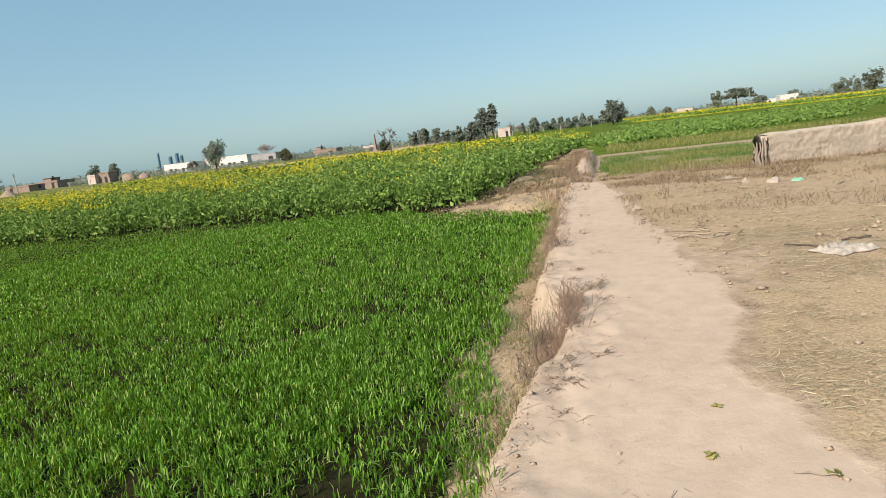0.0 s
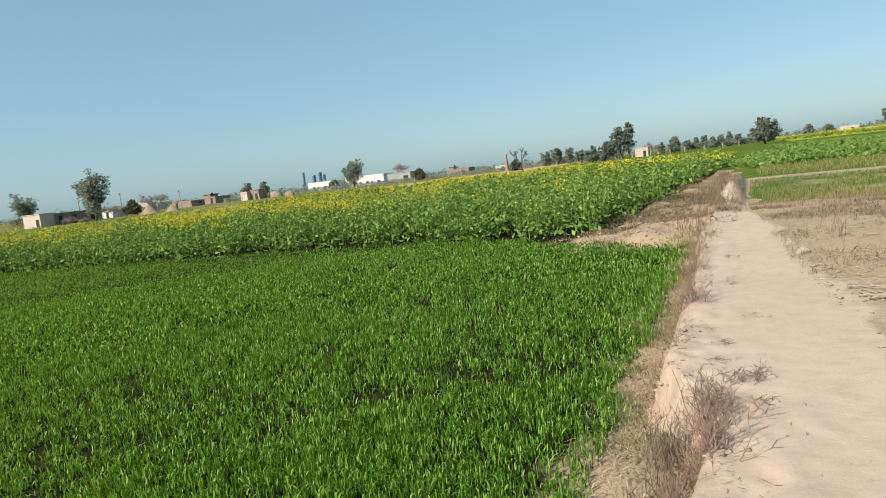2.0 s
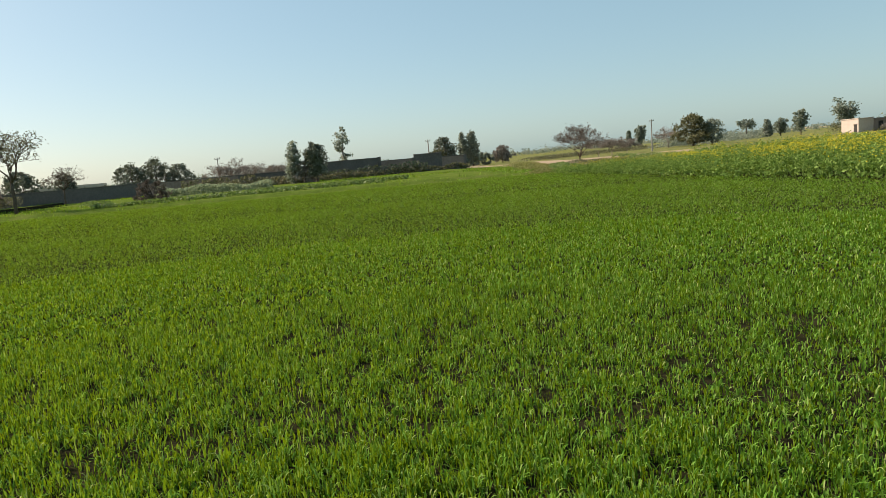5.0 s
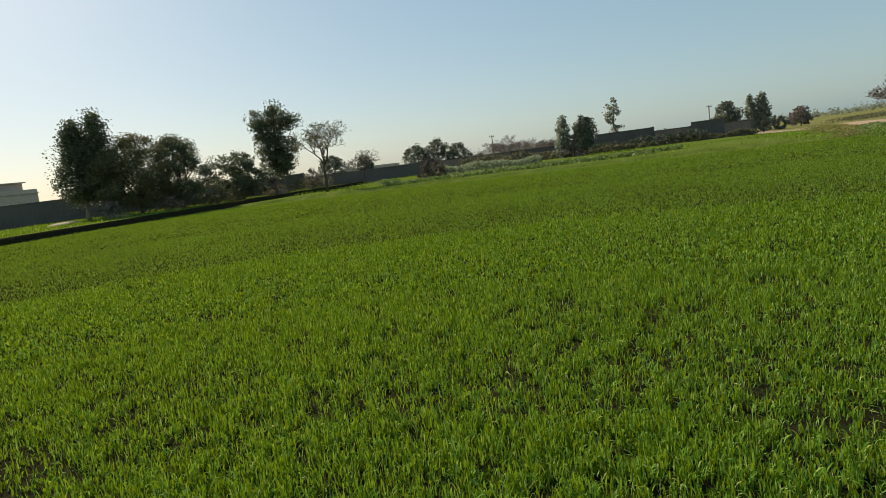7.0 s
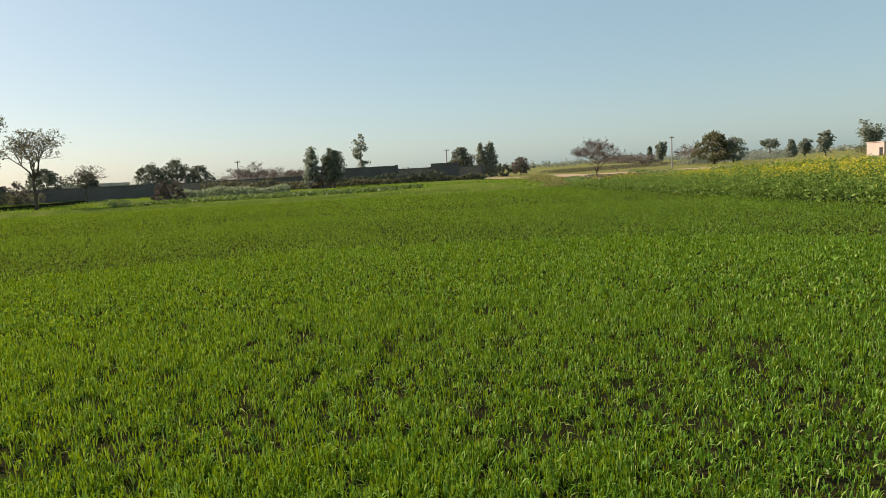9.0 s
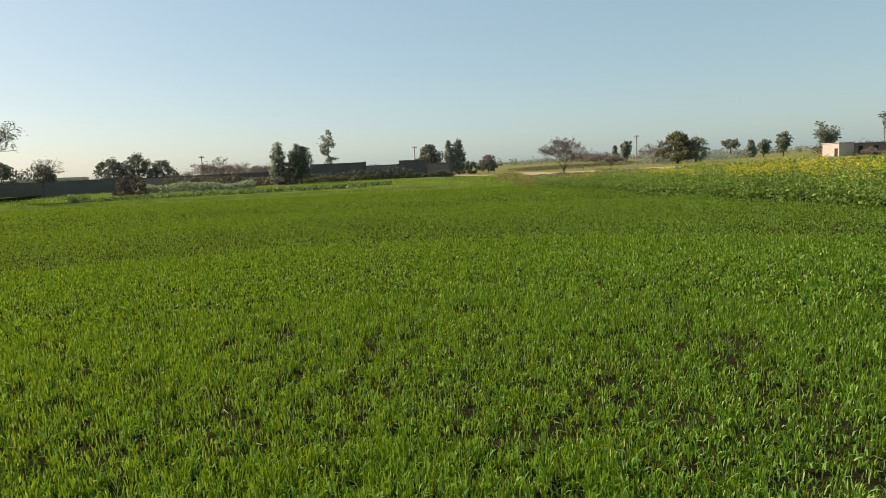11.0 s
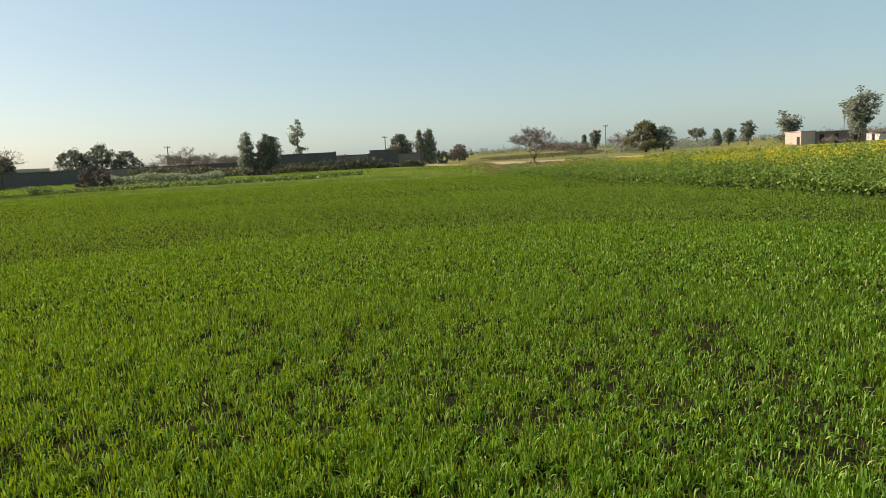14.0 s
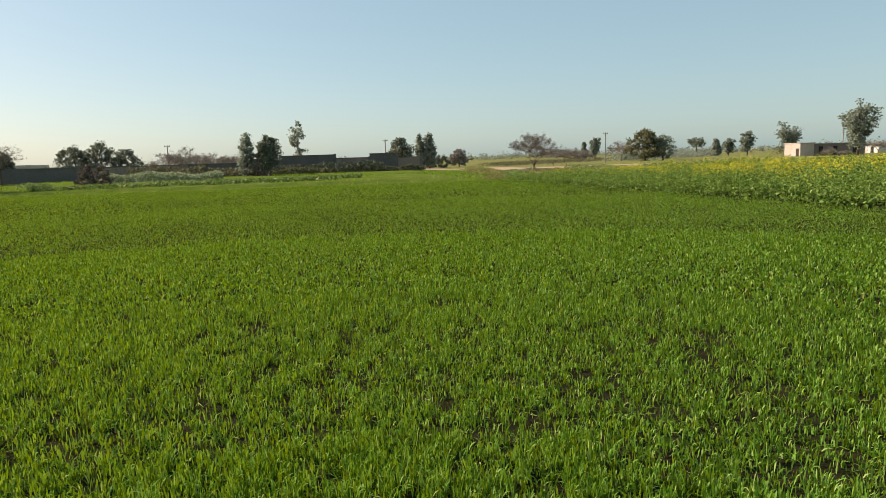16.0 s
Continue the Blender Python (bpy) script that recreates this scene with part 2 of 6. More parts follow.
M_THATCH = plain("thatch", (0.216, 0.169, 0.115), (0.302, 0.241, 0.169), 0.8, 0.95, 14.0, 0.7, 0.05)
M_RAG = plain("dusty_sacking", (0.288, 0.244, 0.2), (0.448, 0.392, 0.328), 3.0, 0.9, 30.0, 0.4, 0.01)
M_GREEN_BAG = plain("green_plastic", (0.16, 0.38, 0.26), (0.30, 0.52, 0.38), 5.0, 0.4, 30.0, 0.3, 0.01)
M_WOOD = plain("bleached_wood", (0.24, 0.184, 0.132), (0.368, 0.296, 0.224), 4.0, 0.85, 40.0, 0.4, 0.01)
M_STONE = plain("pale_stone", (0.32, 0.256, 0.2), (0.432, 0.36, 0.288), 6.0, 0.9, 40.0, 0.5, 0.01)
M_CLOD = plain("dry_clod", (0.26, 0.19, 0.135), (0.43, 0.33, 0.245), 5.0, 0.95, 30.0, 0.6, 0.01)
M_FADED = leaf_material("yellowing_weed", (0.10, 0.115, 0.03), (0.21, 0.21, 0.06), (0.34, 0.31, 0.12),
                        (0.3, 0.3, 0.08), 0.25, 0.7)

# ---------------------------------------------------------------- building blocks
rng = np.random.default_rng(7)


def wave(x, y, size, seed=0):
    """Smooth random field in 0..1 with features of about the given size in metres."""
    x, y = np.asarray(x, float) / size, np.asarray(y, float) / size
    xi, yi = np.floor(x), np.floor(y)
    u, v = x - xi, y - yi
    u, v = u * u * (3 - 2 * u), v * v * (3 - 2 * v)

    def corner(a, b):
        h = np.sin(a * 127.1 + b * 311.7 + seed * 74.7) * 43758.5453
        return h - np.floor(h)
    return ((corner(xi, yi) * (1 - u) + corner(xi + 1, yi) * u) * (1 - v)
            + (corner(xi, yi + 1) * (1 - u) + corner(xi + 1, yi + 1) * u) * v)


def drift(x, y, size, seed=0):
    """Like wave, but blended from two turned lattices, so that its patches run in no direction."""
    x, y = np.asarray(x, float), np.asarray(y, float)
    v = 0.5 * wave(0.87 * x + 0.5 * y, 0.87 * y - 0.5 * x, size, seed) + 0.5 * wave(0.42 * x - 0.91 * y, 0.91 * x + 0.42 * y, size * 0.7, seed + 500)
    return np.clip((v - 0.5) * 1.45 + 0.5, 0.0, 1.0)


def step(a, b, v):
    k = np.clip((np.asarray(v, float) - a) / (b - a), 0.0, 1.0)
    return k * k * (3 - 2 * k)


def mesh_of(name, verts, tris=None, quads=None, smooth=False):
    """A mesh from arrays of triangles and quads."""
    me = bpy.data.meshes.new(name)
    verts = np.asarray(verts, np.float32)
    parts, starts, totals, at = [], [], [], 0
    for f, n in ((tris, 3), (quads, 4)):
        if f is not None and len(f):
            f = np.asarray(f, np.int32)
            parts.append(f.ravel())
            starts.append(at + n * np.arange(len(f), dtype=np.int32))
            totals.append(np.full(len(f), n, np.int32))
            at += n * len(f)
    loops, starts, totals = np.concatenate(parts), np.concatenate(starts), np.concatenate(totals)
    me.vertices.add(len(verts))
    me.vertices.foreach_set("co", verts.ravel())
    me.loops.add(len(loops))
    me.loops.foreach_set("vertex_index", loops)
    me.polygons.add(len(starts))
    me.polygons.foreach_set("loop_start", starts)
    me.polygons.foreach_set("loop_total", totals)
    if smooth:
        me.polygons.foreach_set("use_smooth", np.ones(len(starts), bool))
    me.update(calc_edges=True)
    me.validate()
    return me


def thing(name, me, mat, label, category, kind="", group="", at=None):
    me.materials.append(mat)
    ob = new(name, me)
    if at is not None:
        ob.matrix_world = at
    return tagged(ob, label, category, group, kind)


def holder(name, at, label, category, group="", kind=""):
    """An empty at a thing's base that its parts hang on."""
    ob = new(name)
    ob.empty_display_size = 0.2
    ob.matrix_world = at
    return tagged(ob, label, category, group, kind)


def part(name, bm, mat, parent, label="", smooth=False):
    """Links a bmesh, or a mesh, as one part under a thing or under a part."""
    if isinstance(bm, bmesh.types.BMesh):
        me = bpy.data.meshes.new(name)
        if smooth:
            for f in bm.faces:
                f.smooth = True
        bm.to_mesh(me)
        bm.free()
    else:
        me = bm
    me.materials.append(mat)
    ob = new(name, me)
    ob.parent = parent
    return tagged(ob, label)


def box(bm, x0, x1, y0, y1, z0, z1, soft=0.0, wear=0.0, seed=0):
    """A block in the bmesh, its edges bevelled and its corners slightly off."""
    r = random.Random(seed)
    vs = [bm.verts.new((x, y, z)) for z in (z0, z1) for y in (y0, y1) for x in (x0, x1)]
    for v in vs:
        v.co += Vector([r.uniform(-wear, wear) for _ in range(3)])
    fs = [bm.faces.new([vs[i] for i in q]) for q in
          ((0, 2, 3, 1), (4, 5, 7, 6), (0, 1, 5, 4), (2, 6, 7, 3), (0, 4, 6, 2), (1, 3, 7, 5))]
    if soft > 0:
        edges = {e for f in fs for e in f.edges}
        bmesh.ops.bevel(bm, geom=list(edges), offset=soft, segments=1, affect="EDGES")
    return fs


def tube(bm, pts, radii, sides=6):
    """A tapered limb through the points."""
    rings = []
    for i, p in enumerate(pts):
        p = Vector(p)
        a = Vector(pts[max(0, i - 1)])
        b = Vector(pts[min(len(pts) - 1, i + 1)])
        way = (b - a).normalized() if (b - a).length > 1e-6 else Vector((0, 0, 1))
        s = way.cross(Vector((0.31, 0.17, 0.93)))
        s = s.normalized() if s.length > 1e-4 else Vector((1, 0, 0))
        t = way.cross(s)
        rings.append([bm.verts.new(p + (s * math.cos(k * math.tau / sides) + t * math.sin(k * math.tau / sides)) * radii[i])
                      for k in range(sides)])
    for r0, r1 in zip(rings, rings[1:]):
        for k in range(sides):
            bm.faces.new((r0[k], r0[(k + 1) % sides], r1[(k + 1) % sides], r1[k]))
    bm.faces.new(rings[-1])
    bm.faces.new(rings[0][::-1])


def blades(base, height, heading, lean, width, segs=2, kink=1.6):
    """Grass blades as arrays: tapering strips that bend over along their heading."""
    n = len(base)
    us = np.linspace(0, 1, segs + 1)
    d = np.stack([np.cos(heading), np.sin(heading), np.zeros(n)], -1)
    tw = heading + rng.uniform(-0.9, 0.9, n) + np.pi / 2
    s = np.stack([np.cos(tw), np.sin(tw), np.zeros(n)], -1)
    rows = []
    nod = np.clip(0.55 * lean + rng.uniform(-0.1, 0.15, n), 0.0, 0.85)
    for u in us:
        c = base + d * (lean * height * u ** kink)[:, None]
        c = c + np.array([0, 0, 1.0]) * (height * (u - nod * u ** 3))[:, None]
        w = width * min(1.0, 0.6 + 1.2 * u)
        if u < 1:
            rows += [c - s * w[:, None] * 0.5, c + s * w[:, None] * 0.5]
        else:
            rows.append(c)
    k = 2 * segs + 1
    v = np.stack(rows, 1).reshape(-1, 3)
    f = []
    for i in range(segs - 1):
        a = 2 * i
        f += [(a, a + 1, a + 3), (a, a + 3, a + 2)]
    f.append((2 * segs - 2, 2 * segs - 1, 2 * segs))
    tris = (np.arange(n)[:, None, None] * k + np.array(f)[None]).reshape(-1, 3)
    return v, tris


def leaves(centre, size, long=1.6, droop=0.0, seed=1, curl=0.25):
    """Leaf-shaped pairs of quads, folded on the midrib, turned at random round the given centres."""
    r = np.random.default_rng(seed)
    n = len(centre)
    a = r.normal(size=(n, 3))
    a[:, 2] = a[:, 2] * 0.6 - droop
    a /= np.linalg.norm(a, axis=1)[:, None]
    b = np.cross(a, r.normal(size=(n, 3)))
    b /= np.maximum(np.linalg.norm(b, axis=1), 1e-6)[:, None]
    c = np.cross(a, b)
    size = np.broadcast_to(size, (n,))[:, None]
    hl, hw, cu = a * size * long * 0.5, b * size * 0.5, c * size * curl
    v = np.stack([centre - hl, centre - hw + cu, centre + hl, centre + hw + cu], 1).reshape(-1, 3)
    q = np.arange(n)[:, None] * 4
    tris = np.concatenate([q + np.array([[0, 1, 2]]), q + np.array([[0, 2, 3]])])
    return v, tris


def join(*pieces):
    vs, ts, at = [], [], 0
    for v, t in pieces:
        vs.append(v)
        ts.append(np.asarray(t) + at)
        at += len(v)
    return np.concatenate(vs), np.concatenate(ts)


# ---------------------------------------------------------------- ground
# The lane runs along +y on a bank; young wheat lies below it to the west, a trodden yard to the east.
def lip(y):
    """Where the top of the bank breaks towards the wheat; it is washed out round the large shrub."""
    y = np.asarray(y, float)
    return (np.interp(y, [-10, 2.4, 3.2, 3.9, 4.4, 5.1, 5.5, 6.0, 6.7, 7.6, 8.8, 11.7, 14.3, 20],
                      [-0.40, -0.41, -0.38, -0.30, -0.16, -0.06, -0.14, -0.36, -0.33, -0.26, -0.20, -0.19, -0.10, 0.25])
            + 0.10 * (wave(0 * y, y, 0.9, 3) - 0.5) + 0.07 * (wave(0 * y + 9, y, 0.3, 4) - 0.5))


def wheat_edge(y):
    """Where the wheat ends below the bank."""
    return np.interp(y, [-10, 2.6, 3.1, 3.6, 4.2, 6.3, 7.7, 9.1, 10.5, 12.1, 13.7],
                     [-0.44, -0.44, -0.47, -0.55, -0.63, -0.67, -0.63, -0.61, -0.55, -0.46, -0.43])


def mustard_front(x):
    """The line on which the wheat gives way to the mustard."""
    return np.interp(x, [-52, -46, -39, -32, -27, -21, -16, -10, -6.2, -3.5, -2.4, 0],
                     [13.7, 13.8, 14.9, 15.4, 15.8, 16.8, 17.1, 17.3, 16.7, 16.0, 15.7, 15.5])


def mustard_side(y):
    """Where the mustard stops beside the slope of the bank."""
    return np.interp(y, [15.5, 16, 18, 21, 26, 31, 40, 92], [-3.6, -2.6, -2.0, -1.75, -1.15, -0.5, 0.1, 2.6])


def ridge(y):
    """Middle of the narrow bank that goes on beyond the yard."""
    return 0.25 + 0.052 * (np.asarray(y) - 17.0)


def ground_z(x, y):
    x, y = np.asarray(x, float), np.asarray(y, float)
    lp = lip(np.clip(y, -60, 20))
    near = y < 18
    # lane and yard, then a slumped edge to the wheat
    top = 0.40 + 0.022 * (wave(x, y, 0.9, 5) - 0.5) + 0.006 * (wave(x, y, 0.3, 6) - 0.5)
    top = top + 0.05 * (wave(x, y, 4.0, 7) - 0.5) * step(1.0, 2.5, x)
    foot = 0.07 + 0.10 * wave(0 * y + 3, y, 1.1, 8)
    z_lane = top * step(lp - foot - 0.04, lp + 0.04, x)
    side = np.exp(-((x - lp + 0.06) / 0.14) ** 2)
    z_lane = z_lane + side * (0.07 * (wave(x, y, 0.34, 13) - 0.5) + 0.07 * (wave(x, y, 0.12, 14) - 0.5)) * np.minimum(1, z_lane * 4)
    # crumbling ledges along the shoulder, cut across by small cracks
    shoulder = step(lp - 0.10, lp + 0.05, x) * step(lp + 0.72, lp + 0.26, x)
    ledge = step(0.42, 0.56, wave(x * 1.9 + 0.4 * wave(x, y, 0.5, 18), y, 0.42, 19))
    z_lane = z_lane + shoulder * (0.014 * (ledge - 0.5) + 0.014 * (drift(x, y, 0.15, 20) - 0.5) + 0.016 * (wave(x, y, 0.08, 21) - 0.5)
                                  - 0.014 * np.exp(-((wave(x * 1.6 + 0.5 * y, y, 0.4, 22) - 0.5) / 0.07) ** 2))
    # the yard ends at y = 17; plots beyond lie a little lower
    rd = ridge(y)
    crest = (0.36 + 0.30 * np.exp(-((y - 27.0) / 5.5) ** 2) + 0.16 * (wave(x, y, 1.6, 9) - 0.5) + 0.14 * (wave(x, y, 0.6, 15) - 0.5)) * np.exp(-((x - rd) / (0.36 + 0.14 * wave(0 * y, y, 3.0, 10))) ** 2)
    crest = crest * (1 - 0.9 * step(29, 36, y)) * step(90, 60, y)
    plots = 0.22 * step(rd - 0.4, rd + 0.6, x)
    # grassy slope in the corner between lane, wheat and mustard
    corner = (0.30 + 0.22 * (drift(x, y, 0.9, 16) - 0.5) + 0.11 * (drift(x, y, 0.35, 17) - 0.5)) * step(-4.2, -0.3, x) * step(13.6, 15.2, y) * step(60.0, 20.0, y)
    z_far = np.maximum(np.maximum(crest, plots), corner * step(0.8, -0.2, x - rd))
    k = step(15.5, 18.5, y)
    z = z_lane * (1 - k) + z_far * k
    z = np.maximum(z, corner * (1 - k))
    # low bund between wheat and mustard
    z = np.maximum(z, 0.05 * np.exp(-((y - mustard_front(x) + 0.1) / 0.22) ** 2) * (x < -2) * (x > -52))
    # higher plots past the wheat
    west = 0.30 * step(-50.6, -52.0, x) * step(-38.5, -36.0, y) * step(16.0, 8.0, y)
    south = 0.5 * step(-39.3, -39.9, y + 0.35 * (wave(x, 0 * y, 3.0, 12) - 0.5)) * step(20.0, -2.0, x)
    z = np.maximum(z, np.maximum(west, south))
    z = z + 0.012 * (wave(x, y, 0.25, 11) - 0.5) * (1 - 0.7 * step(0.0, 0.3, x) * step(1.1, 0.8, x) * near)
    return z


def axis(fine0, fine1, gap, growth, end0, end1, extra=()):
    vals = list(np.arange(fine0, fine1 + 1e-6, gap))
    g, v = gap, fine1
    while v < end1:
        g *= growth
        v += g
        vals.append(v)
    g, v = gap, fine0
    while v > end0:
        g *= growth
        v -= g
        vals.append(v)
    return np.unique(np.round(np.array(vals + list(extra)), 4))


xs = axis(-1.1, 0.6, 0.036, 1.10, -2600.0, 2600.0, np.arange(-53, -49.5, 0.25))
ys = axis(1.9, 6.6, 0.054, 1.06, -2600.0, 2600.0, list(np.arange(-41, -38, 0.15)) + list(np.arange(14, 24, 0.25)))
gx, gy = np.meshgrid(xs, ys)
gz = ground_z(gx, gy)
nx, ny = len(xs), len(ys)
q0 = (np.arange(ny - 1)[:, None] * nx + np.arange(nx - 1)[None]).ravel()
ground_me = mesh_of("ground", np.stack([gx, gy, gz], -1).reshape(-1, 3),
                    quads=np.stack([q0, q0 + 1, q0 + nx + 1, q0 + nx], -1), smooth=True)
X, Y = gx.ravel(), gy.ravel()
bare_edge = np.interp(Y, [10, 17, 30, 85, 140, 170, 400], [-400, -97, -95, -72, -70, -60, -40])
wobble_r = 0.45 * (wave(0 * Y, Y, 1.6, 21) - 0.5) + 0.5 * (drift(X, Y, 0.45, 24) - 0.5)
lane_r = np.interp(Y, [-10, 2, 3.8, 5.3, 7.6, 10.7, 13, 18], [0.9, 0.9, 0.92, 1.1, 1.0, 0.8, 0.9, 0.5]) + wobble_r * 0.5
lane = (0.52 + 0.5 * step(lip(np.clip(Y, -60, 20)) + 0.02, lip(np.clip(Y, -60, 20)) + 0.45, X)) * step(lip(np.clip(Y, -60, 20)) - 0.20, lip(np.clip(Y, -60, 20)) - 0.04, X) * step(lane_r + 0.25, lane_r - 0.15, X) * (Y < 17.5)
ridge_bare = np.exp(-((X - ridge(Y) - 0.05) / 0.26) ** 2) * (Y > 16) * (Y < 32) * (0.45 + 0.7 * wave(X, Y, 0.9, 28))
yard = (X > 0.6) * (Y < 17.5) * (X < 60)
ragged_x = X + 0.7 * (drift(X, Y, 0.9, 41) - 0.5)
ragged_y = Y + 1.6 * (drift(X, Y, 1.4, 42) - 0.5)
weights = {
    "trodden": np.maximum(np.maximum(lane, ridge_bare * 1.1),
                          np.maximum((X < bare_edge) * (X > bare_edge - 1.3) * 0.62 * (Y > 17),
                                     0.42 * yard * drift(X, Y, 2.5, 22))),
    "straw": np.maximum.reduce([0.75 * (X < -24 - 0.05 * Y) * (Y > 112) * (Y < 250), 0.8 * (X < lip(np.clip(Y, -60, 20)) - 0.1) * (X > -1.5) * (Y < 14.6) * (Y > -10), 0.8 * (X < bare_edge - 9) * (Y > 10),  0.9 * (X < ridge(Y) - 0.15) * (X > mustard_side(Y) - 0.5) * (Y > 15) * (Y < 45), yard * (0.35 + 0.6 * drift(X, Y, 1.7, 23)) * step(lane_r - 0.1, lane_r + 0.3, X),
                        (0.15 + 0.6 * drift(X, Y, 0.8, 30)) * (X < 0) * (X > -5) * (Y > 14) * (Y < 18)]),
    "soil_shade": np.maximum.reduce([
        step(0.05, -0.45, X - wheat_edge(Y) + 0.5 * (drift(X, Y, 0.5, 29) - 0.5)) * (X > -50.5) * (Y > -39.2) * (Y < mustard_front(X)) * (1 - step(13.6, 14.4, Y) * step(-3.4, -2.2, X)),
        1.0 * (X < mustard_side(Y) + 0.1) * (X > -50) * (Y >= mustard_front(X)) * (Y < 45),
        # ditch and bund face: damp earth, its shade painted in as well
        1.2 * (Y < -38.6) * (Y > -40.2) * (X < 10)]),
    "grass": np.maximum.reduce([
        (ragged_x > ridge(Y) + 0.5) * (ragged_y > 19.2) * (ragged_y < 29.0) * (0.34 + 0.45 * drift(X, Y, 2.2, 24)),
        (ragged_x > ridge(Y) - 0.25) * (ragged_y > 31.3) * (Y < 160) * 0.9,
        (X < ridge(Y) + 0.3) * (X > bare_edge) * (Y > 44) * (Y < 400) * 0.85 * (1 - 0.8 * (X < -24 - 0.05 * Y) * (Y > 112) * (Y < 250)),
        (X < -50.2) * (X > -95) * (Y < 17) * (Y > -37) * (0.7 + 0.3 * wave(X, Y, 6.0, 25)),
        (Y < -39.6) * (X < 15) * (0.65 + 0.3 * wave(X, Y, 5.0, 26)) * (Y < -40.2),
        (X < -97) * (Y < 20) * 0.4, (X < bare_edge - 5) * (Y > 10) * (Y < 500) * 0.58, (Y > 160) * (X > -40) * 0.8]),
    "bloom": np.maximum((X > ridge(Y) + 8) * (Y > 165) * (Y < 300) * 0.62,
                        (X < ridge(Y) - 1) * (X > -60) * (Y > 70) * (Y < 130) * 0.62 * wave(X, Y, 12.0, 27)),
}
for key, value in weights.items():
    ground_me.attributes.new(key, "FLOAT", "POINT").data.foreach_set("value", np.asarray(value, np.float32))
thing("ground", ground_me, M_EARTH, "pale dusty farmland earth, trodden bare along a raised lane", "ground", "structure")


# ---------------------------------------------------------------- crops
STAND = np.array([0.0, 2.6])          # about where the lane is walked


def scatter(x0, x1, y0, y1, density, seed):
    """Random places over a rectangle, thinned by a density in plants per square metre that may vary."""
    r = np.random.default_rng(seed)
    top = density(np.array([0.0]), np.array([0.0]), peak=True)
    n = int((x1 - x0) * (y1 - y0) * top)
    x, y = r.uniform(x0, x1, n), r.uniform(y0, y1, n)
    keep = r.uniform(0, top, n) < density(x, y)
    return x[keep], y[keep]


def bare_spots(x, y):
    """1 in full crop, towards 0 where the seed failed."""
    poor = 0.03 * step(-6.5, -2.0, x)
    k = step(0.12 + poor, 0.26 + poor, drift(x, y, 0.45, 31) * 0.7 + drift(x, y, 1.7, 32) * 0.3)
    thin = 1 - 0.4 * step(-2.0, -0.8, x) * step(0.38, 0.62, wave(x, y, 0.8, 33))
    return np.clip(0.22 + 0.78 * k, 0, 1) * thin


def wheat_density(rate, tuft=0.1):
    def density(x, y, peak=False):
        if peak:
            return rate
        edge = step(0.04, -0.14, x - wheat_edge(y) + 0.22 * (wave(x, y, 0.5, 34) - 0.5))
        low = 0.12 if tuft < 0.1 else 0.45 if tuft < 0.15 else 0.68
        clump = low + (1 - low) * step(0.36, 0.60, drift(x, y, tuft, 37) * 0.65 + drift(x, y, tuft * 2.7, 38) * 0.35)
        return rate * edge * clump * (bare_spots(x, y) if tuft < 0.15 else 1.0)
    return density


def wheat_ring(r0, r1, rate, width, segs, seed, tuft=0.1, bow=0.45):
    x0, x1 = max(-50.4, -r1), -0.3
    y0, y1 = max(-39.0, 2.6 - r1), min(17.6, 2.6 + r1)
    x, y = scatter(x0, x1, y0, y1, wheat_density(rate, tuft), seed)
    d = np.hypot(x - STAND[0], y - STAND[1])
    edge = np.minimum(mustard_front(x) + 0.15, np.interp(x, [-8.0, -4.2, -2.6, -0.5], [17.8, 16.3, 14.9, 13.9])) + 0.3 * (wave(x, y, 1.5, 35) - 0.5)
    r = np.random.default_rng(seed + 50)
    south = (y - STAND[1]) < -1.9 * np.abs(x - STAND[0])        # poorer stand towards the south end
    k = (d >= r0) & (d < r1) & (y < edge) & ((d > 1.9) | (r.uniform(0, 1, len(x)) < 0.4)) & (~south | (r.uniform(0, 1, len(x)) < 0.3))
    x, y = x[k], y[k]
    n = len(x)
    tall = (0.82 + 0.36 * wave(x, y, 2.6, 36)) * (0.78 + 0.40 * wave(x, y, tuft, 37))
    up = r.uniform(0.02, 0.11, n) * tall * (r.uniform(0, 1, n) < 0.5)      # leaves set along the stem
    h = r.uniform(0.054, 0.103, n) * tall * np.where(up > 0, 0.75, 1.3)
    return blades(np.stack([x, y, ground_z(x, y) - 0.01 + up], -1), h, r.uniform(0, math.tau, n),
                  np.abs(r.normal(bow, 0.42, n)), r.uniform(0.7, 1.3, n) * width, segs)


wheat = join(wheat_ring(0.0, 4.2, 7200, 0.0080, 3, 101, 0.07, 0.28), wheat_ring(4.2, 9.0, 3200, 0.0100, 2, 102, 0.09, 0.38),
             wheat_ring(9.0, 16.0, 1120, 0.019, 2, 103, 0.14, 0.60), wheat_ring(16.0, 30.0, 600, 0.032, 1, 104, 0.2, 0.80),
             wheat_ring(30.0, 70.0, 220, 0.060, 1, 105, 0.4, 0.80))
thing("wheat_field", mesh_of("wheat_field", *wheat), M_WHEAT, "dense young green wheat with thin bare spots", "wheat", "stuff")


